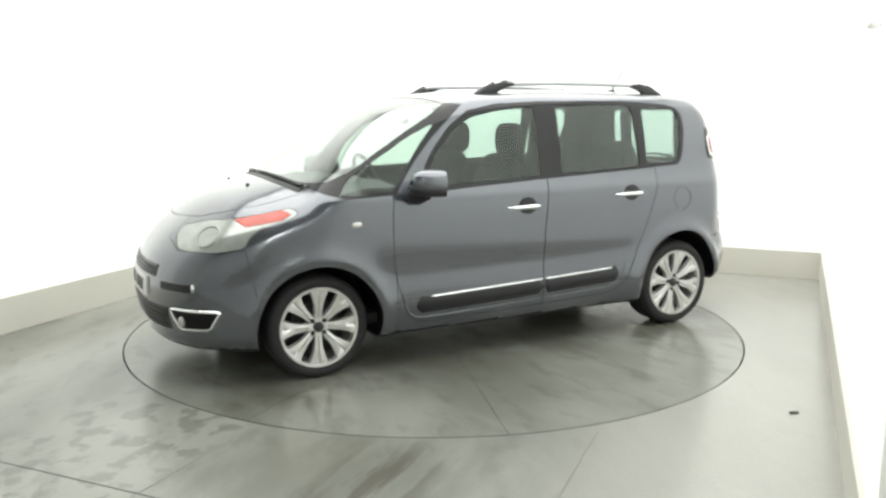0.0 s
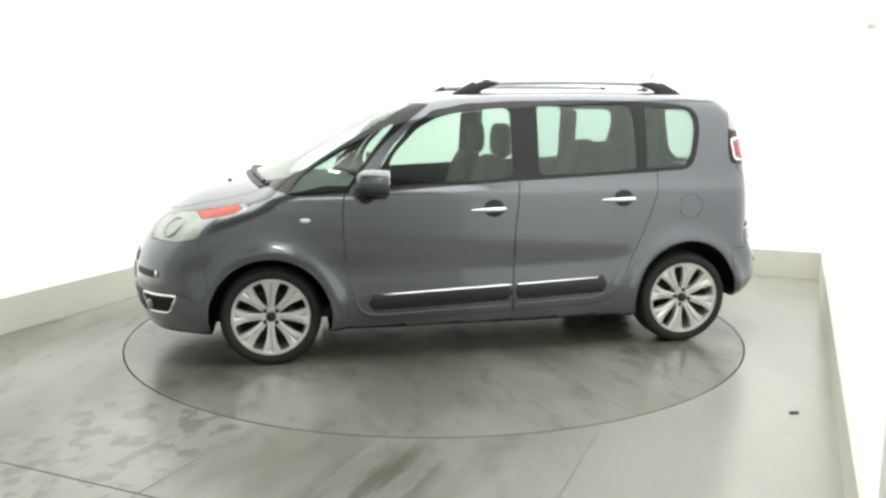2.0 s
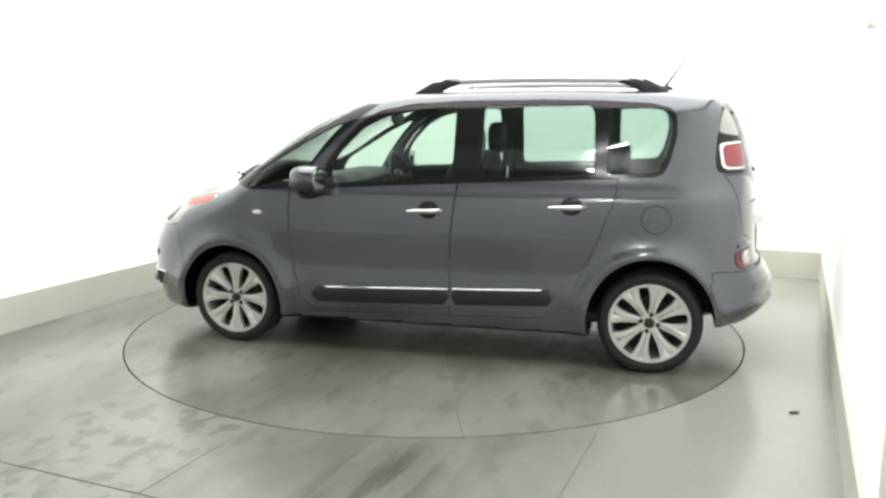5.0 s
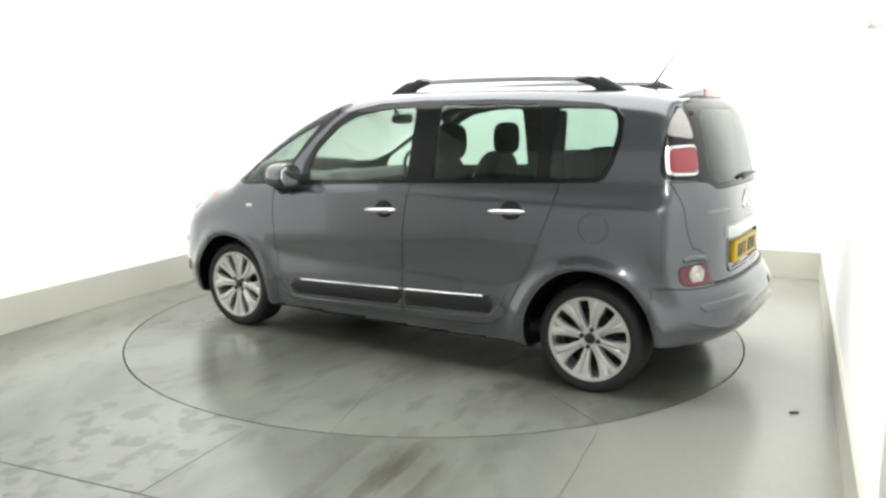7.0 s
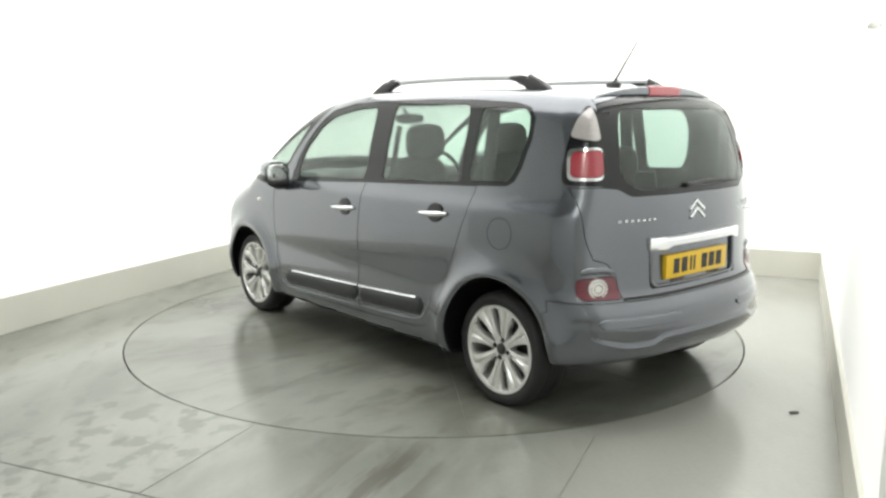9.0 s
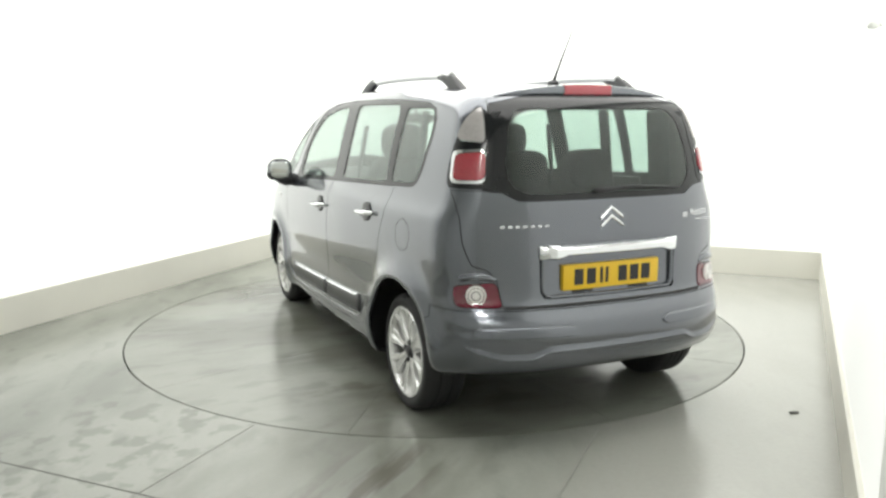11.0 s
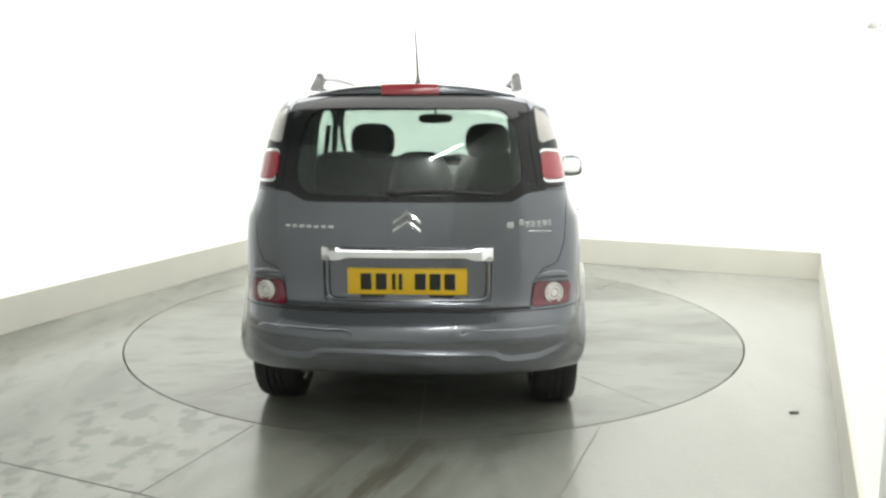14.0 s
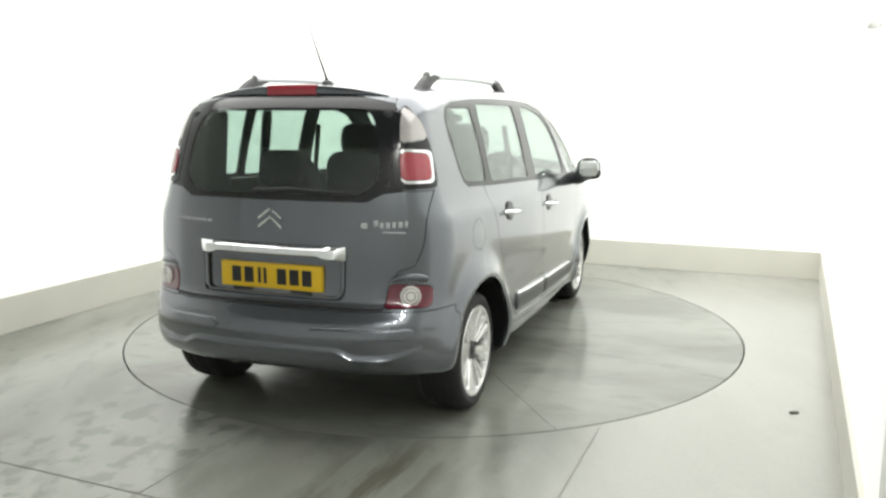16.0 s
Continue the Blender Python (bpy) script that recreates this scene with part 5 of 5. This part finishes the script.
    part("scuttle_grille", bm, M_PLASTIC, car, "black scuttle at the windscreen's foot")


def build_cabin(car):
    bm = bmesh.new()
    box(bm, (-1.50, -0.70, 0.25), (1.15, 0.70, 0.31), 0.02)
    part("cabin_floor", bm, M_LINING, car, "dark cabin floor")
    # dashboard
    bm = bmesh.new()
    rows = []
    for i in range(25):
        y = -0.70 + 1.4 * i / 24
        hump = 0.02 * math.exp(-((y - 0.36) / 0.16) ** 2) + 0.015 * math.exp(-(y / 0.14) ** 2)
        rows.append([bm.verts.new(q) for q in ((1.12, y, 0.6), (1.16, y, 0.98), (0.95, y, 1.025 + hump), (0.74, y, 1.02 + hump), (0.68, y, 0.98), (0.66, y, 0.80), (0.74, y, 0.6))])
    for p, q in zip(rows, rows[1:]):
        for j in range(7):
            bm.faces.new((p[j], p[(j + 1) % 7], q[(j + 1) % 7], q[j]))
    bm.faces.new(rows[0])
    bm.faces.new(rows[-1])
    part("dashboard", bm, M_DASH, car, "grey moulded dashboard")
    # steering wheel on the right-hand driver's side
    bm = bmesh.new()
    tube(bm, [(0, 0.185 * math.cos(2 * math.pi * i / 36), 0.185 * math.sin(2 * math.pi * i / 36)) for i in range(37)], 0.015, 8)
    blob(bm, (0.02, 0, 0), (0.03, 0.07, 0.06), 2.2, 14, 8)
    for a in (0, 180, 270):
        tube(bm, [(0.015, 0, 0), (0, 0.18 * math.cos(radians(a)), 0.18 * math.sin(radians(a)))], 0.014, 6)
    part("steering_wheel", bm, M_PLASTIC, car, "black three-spoke steering wheel", m=pose(0.52, -0.36, 0.98, 0, 22, 0))
    # seats
    def seat(x, y, wide, rear=False):
        st = new("rear_seat" if rear else "front_seat")
        st.parent = car
        tagged(st, "charcoal fabric seat with headrest")
        h = wide / 2
        bm = blob(bmesh.new(), (x + 0.22, y, 0.55), (0.27, h, 0.10), 4, 24, 10)
        part("seat_cushion", bm, M_FABRIC, st)
        bm = blob(bmesh.new(), (0, 0, 0.30 if not rear else 0.33), (0.085, h, 0.33 if not rear else 0.36), 4, 28, 16)
        for v in bm.verts:
            v.co.y *= 1 - 0.22 * max(v.co.z - 0.25, 0) / 0.38
        part("seat_back", bm, M_FABRIC, st, m=pose(x - 0.05, y, 0.56, 0, -14, 0))
        zz = 1.262 if not rear else 1.13
        bm = blob(bmesh.new(), (x - 0.245, y, zz), (0.055, 0.138, 0.110), 3.0, 24, 14)
        part("headrest", bm, M_FABRIC, st, "charcoal headrest")
        bm = bmesh.new()
        for o in (0.05, -0.05):
            tube(bm, [(x - 0.19, y + o, 1.09), (x - 0.235, y + o, zz)], 0.007, 6)
        part("headrest_post", bm, M_CHROME, st)
    seat(0.06, 0.36, 0.50)
    seat(0.06, -0.36, 0.50)
    for y in (0.42, 0.0, -0.42):
        seat(-0.80, y, 0.41, True)
    # interior mirror, belts, parcel shelf
    bm = blob(bmesh.new(), (0.43, 0, 1.395), (0.018, 0.12, 0.034), 3, 20, 10)
    tube(bm, [(0.44, 0, 1.40), (0.50, 0, 1.46)], 0.012, 6)
    part("rear_view_mirror", bm, M_PLASTIC, car, "black interior mirror")
    bm = box(bmesh.new(), (-1.72, -0.62, 0.93), (-1.16, 0.62, 0.955), 0.008)
    part("parcel_shelf", bm, M_LINING, car, "dark parcel shelf")
    bm = bmesh.new()
    rows = []
    for x in [0.36 - 1.9 * i / 20 for i in range(21)]:
        rows.append([bm.verts.new((x, y, skin_z(x, y) - 0.03)) for y in [-0.5 + i / 12 for i in range(13)]])
    for p, q in zip(rows, rows[1:]):
        for j in range(12):
            bm.faces.new((p[j], p[j + 1], q[j + 1], q[j]))
    bmesh.ops.solidify(bm, geom=bm.faces[:], thickness=0.008)
    part("headliner", bm, M_HEADLINER, car, "pale headliner")
    for s in (1, -1):
        for x0, x1, y0, y1 in ((-1.67, -1.49, 0.48, 0.575), (-1.02, -0.94, 0.59, 0.615)):
            bm = box(bmesh.new(), (x0, min(s * y0, s * y1), 0.93), (x1, max(s * y0, s * y1), 1.45), 0.02)
            for v in bm.verts:
                v.co.y *= 1 - 0.10 * max(v.co.z - 1.15, 0) / 0.3
            part("pillar_lining", bm, M_LINING, car, "dark lining inside the pillar")
        bm = bmesh.new()
        tube(bm, [(-0.27, 0.62 * s, 1.36), (-0.25, 0.66 * s, 1.1), (-0.24, 0.68 * s, 0.6)], 0.016, 6)
        part("seat_belt", bm, M_LINING, car)


# ---- the turntable: pie plates round a hub ----
def build_turntable():
    disc = thing("turntable", "round grey concrete turntable of pie-shaped plates under the car", "turntable")
    n = 12
    for k in range(10):
        a0, a1 = radians(1 + 36 * k), radians(1 + 36 * (k + 1))
        bm = bmesh.new()
        g = 0.0013
        ring = []
        for r in (0.02, DISC_R):
            row = []
            for i in range(n + 1):
                a = a0 + (a1 - a0) * i / n
                q = Vector((r * math.cos(a), r * math.sin(a), 0))
                if i == 0:
                    q += g * Vector((-math.sin(a0), math.cos(a0), 0))
                if i == n:
                    q -= g * Vector((-math.sin(a1), math.cos(a1), 0))
                row.append(q)
            ring.append(row)
        top = [[bm.verts.new(q) for q in row] for row in ring]
        low = [[bm.verts.new(q + Vector((0, 0, -0.05))) for q in row] for row in ring]
        for i in range(n):
            bm.faces.new((top[0][i], top[1][i], top[1][i + 1], top[0][i + 1]))
            bm.faces.new((top[1][i], low[1][i], low[1][i + 1], top[1][i + 1]))
        for i in (0, n):
            bm.faces.new((top[0][i], top[1][i], low[1][i], low[0][i]))
        part("plate", bm, M_DISC, disc, smooth=False)
    bm = bmesh.new()
    bmesh.ops.create_circle(bm, cap_ends=True, segments=64, radius=DISC_R - 0.02)
    for v in bm.verts:
        v.co.z = -0.004
    part("carrier", bm, M_FAINT, disc, "dark carrier below the plates", smooth=False)
    return disc


def build_small_things():
    bm = box(bmesh.new(), (-0.13, -0.09, 0), (0.13, 0.09, 0.13), 0.008)
    ob = part("floor_box", bm, M_PLASTIC, None, "small black box on the floor by the turntable", m=Matrix.Translation((-1.17, 1.72, 0)) @ pose(0, 0, 0, 0, 0, -ROOM - 10))
    tagged(ob, category="box")
    bm = blob(bmesh.new(), (0, 0, 0.005), (0.026, 0.011, 0.005), 2.4, 16, 8)
    ob = part("rubber_scrap", bm, M_JOINT, None, "small dark rubber scrap lying on the concrete floor", m=pose(1.74, -1.75, 0, 0, 0, 8))
    tagged(ob, category="debris")
    bm = blob(bmesh.new(), (0, 0, 0), (0.022, 0.034, 0.018), 3, 16, 8)
    tube(bm, [(0, 0, 0), (0.075, 0, 0)], 0.010, 8)
    ob = part("wall_bracket", bm, M_WALL_PLAIN, None, "small pale bracket fixed to the white wall", m=Matrix.Translation(room(HALF - 0.05, -1.35, 1.78)) @ pose(0, 0, 0, 0, 0, -ROOM))
    tagged(ob, category="bracket")
    # fluorescent batten on the ceiling by the entrance
    lamp = thing("batten_light", "white fluorescent batten fixed to the ceiling", "light fitting")
    bm = box(bmesh.new(), (-0.62, -0.035, 0.03), (0.62, 0.035, 0.09), 0.008)
    part("batten_body", bm, M_CEIL, lamp)
    bm = bmesh.new()
    tube(bm, [(-0.58, 0, 0.012), (0.58, 0, 0.012)], 0.014, 12)
    part("lamp_tube", bm, M_TUBE, lamp, "glowing fluorescent tube")
    lamp.matrix_basis = Matrix.Translation(room(2.05, -4.82, HIGH - 0.09)) @ pose(0, 0, 0, 0, 0, -ROOM + 75)


TABLE, CAR = build_turntable(), build_car()
build_small_things()


def motions():
    walk(TABLE, [(t, pose(0, 0, 0, 0, 0, a)) for t, a in TURNS])
    walk(CAR, [(t, pose(0, 0, 0, 0, 0, a) @ pose(CAR_X, CAR_Y, 0)) for t, a in TURNS])


motions()
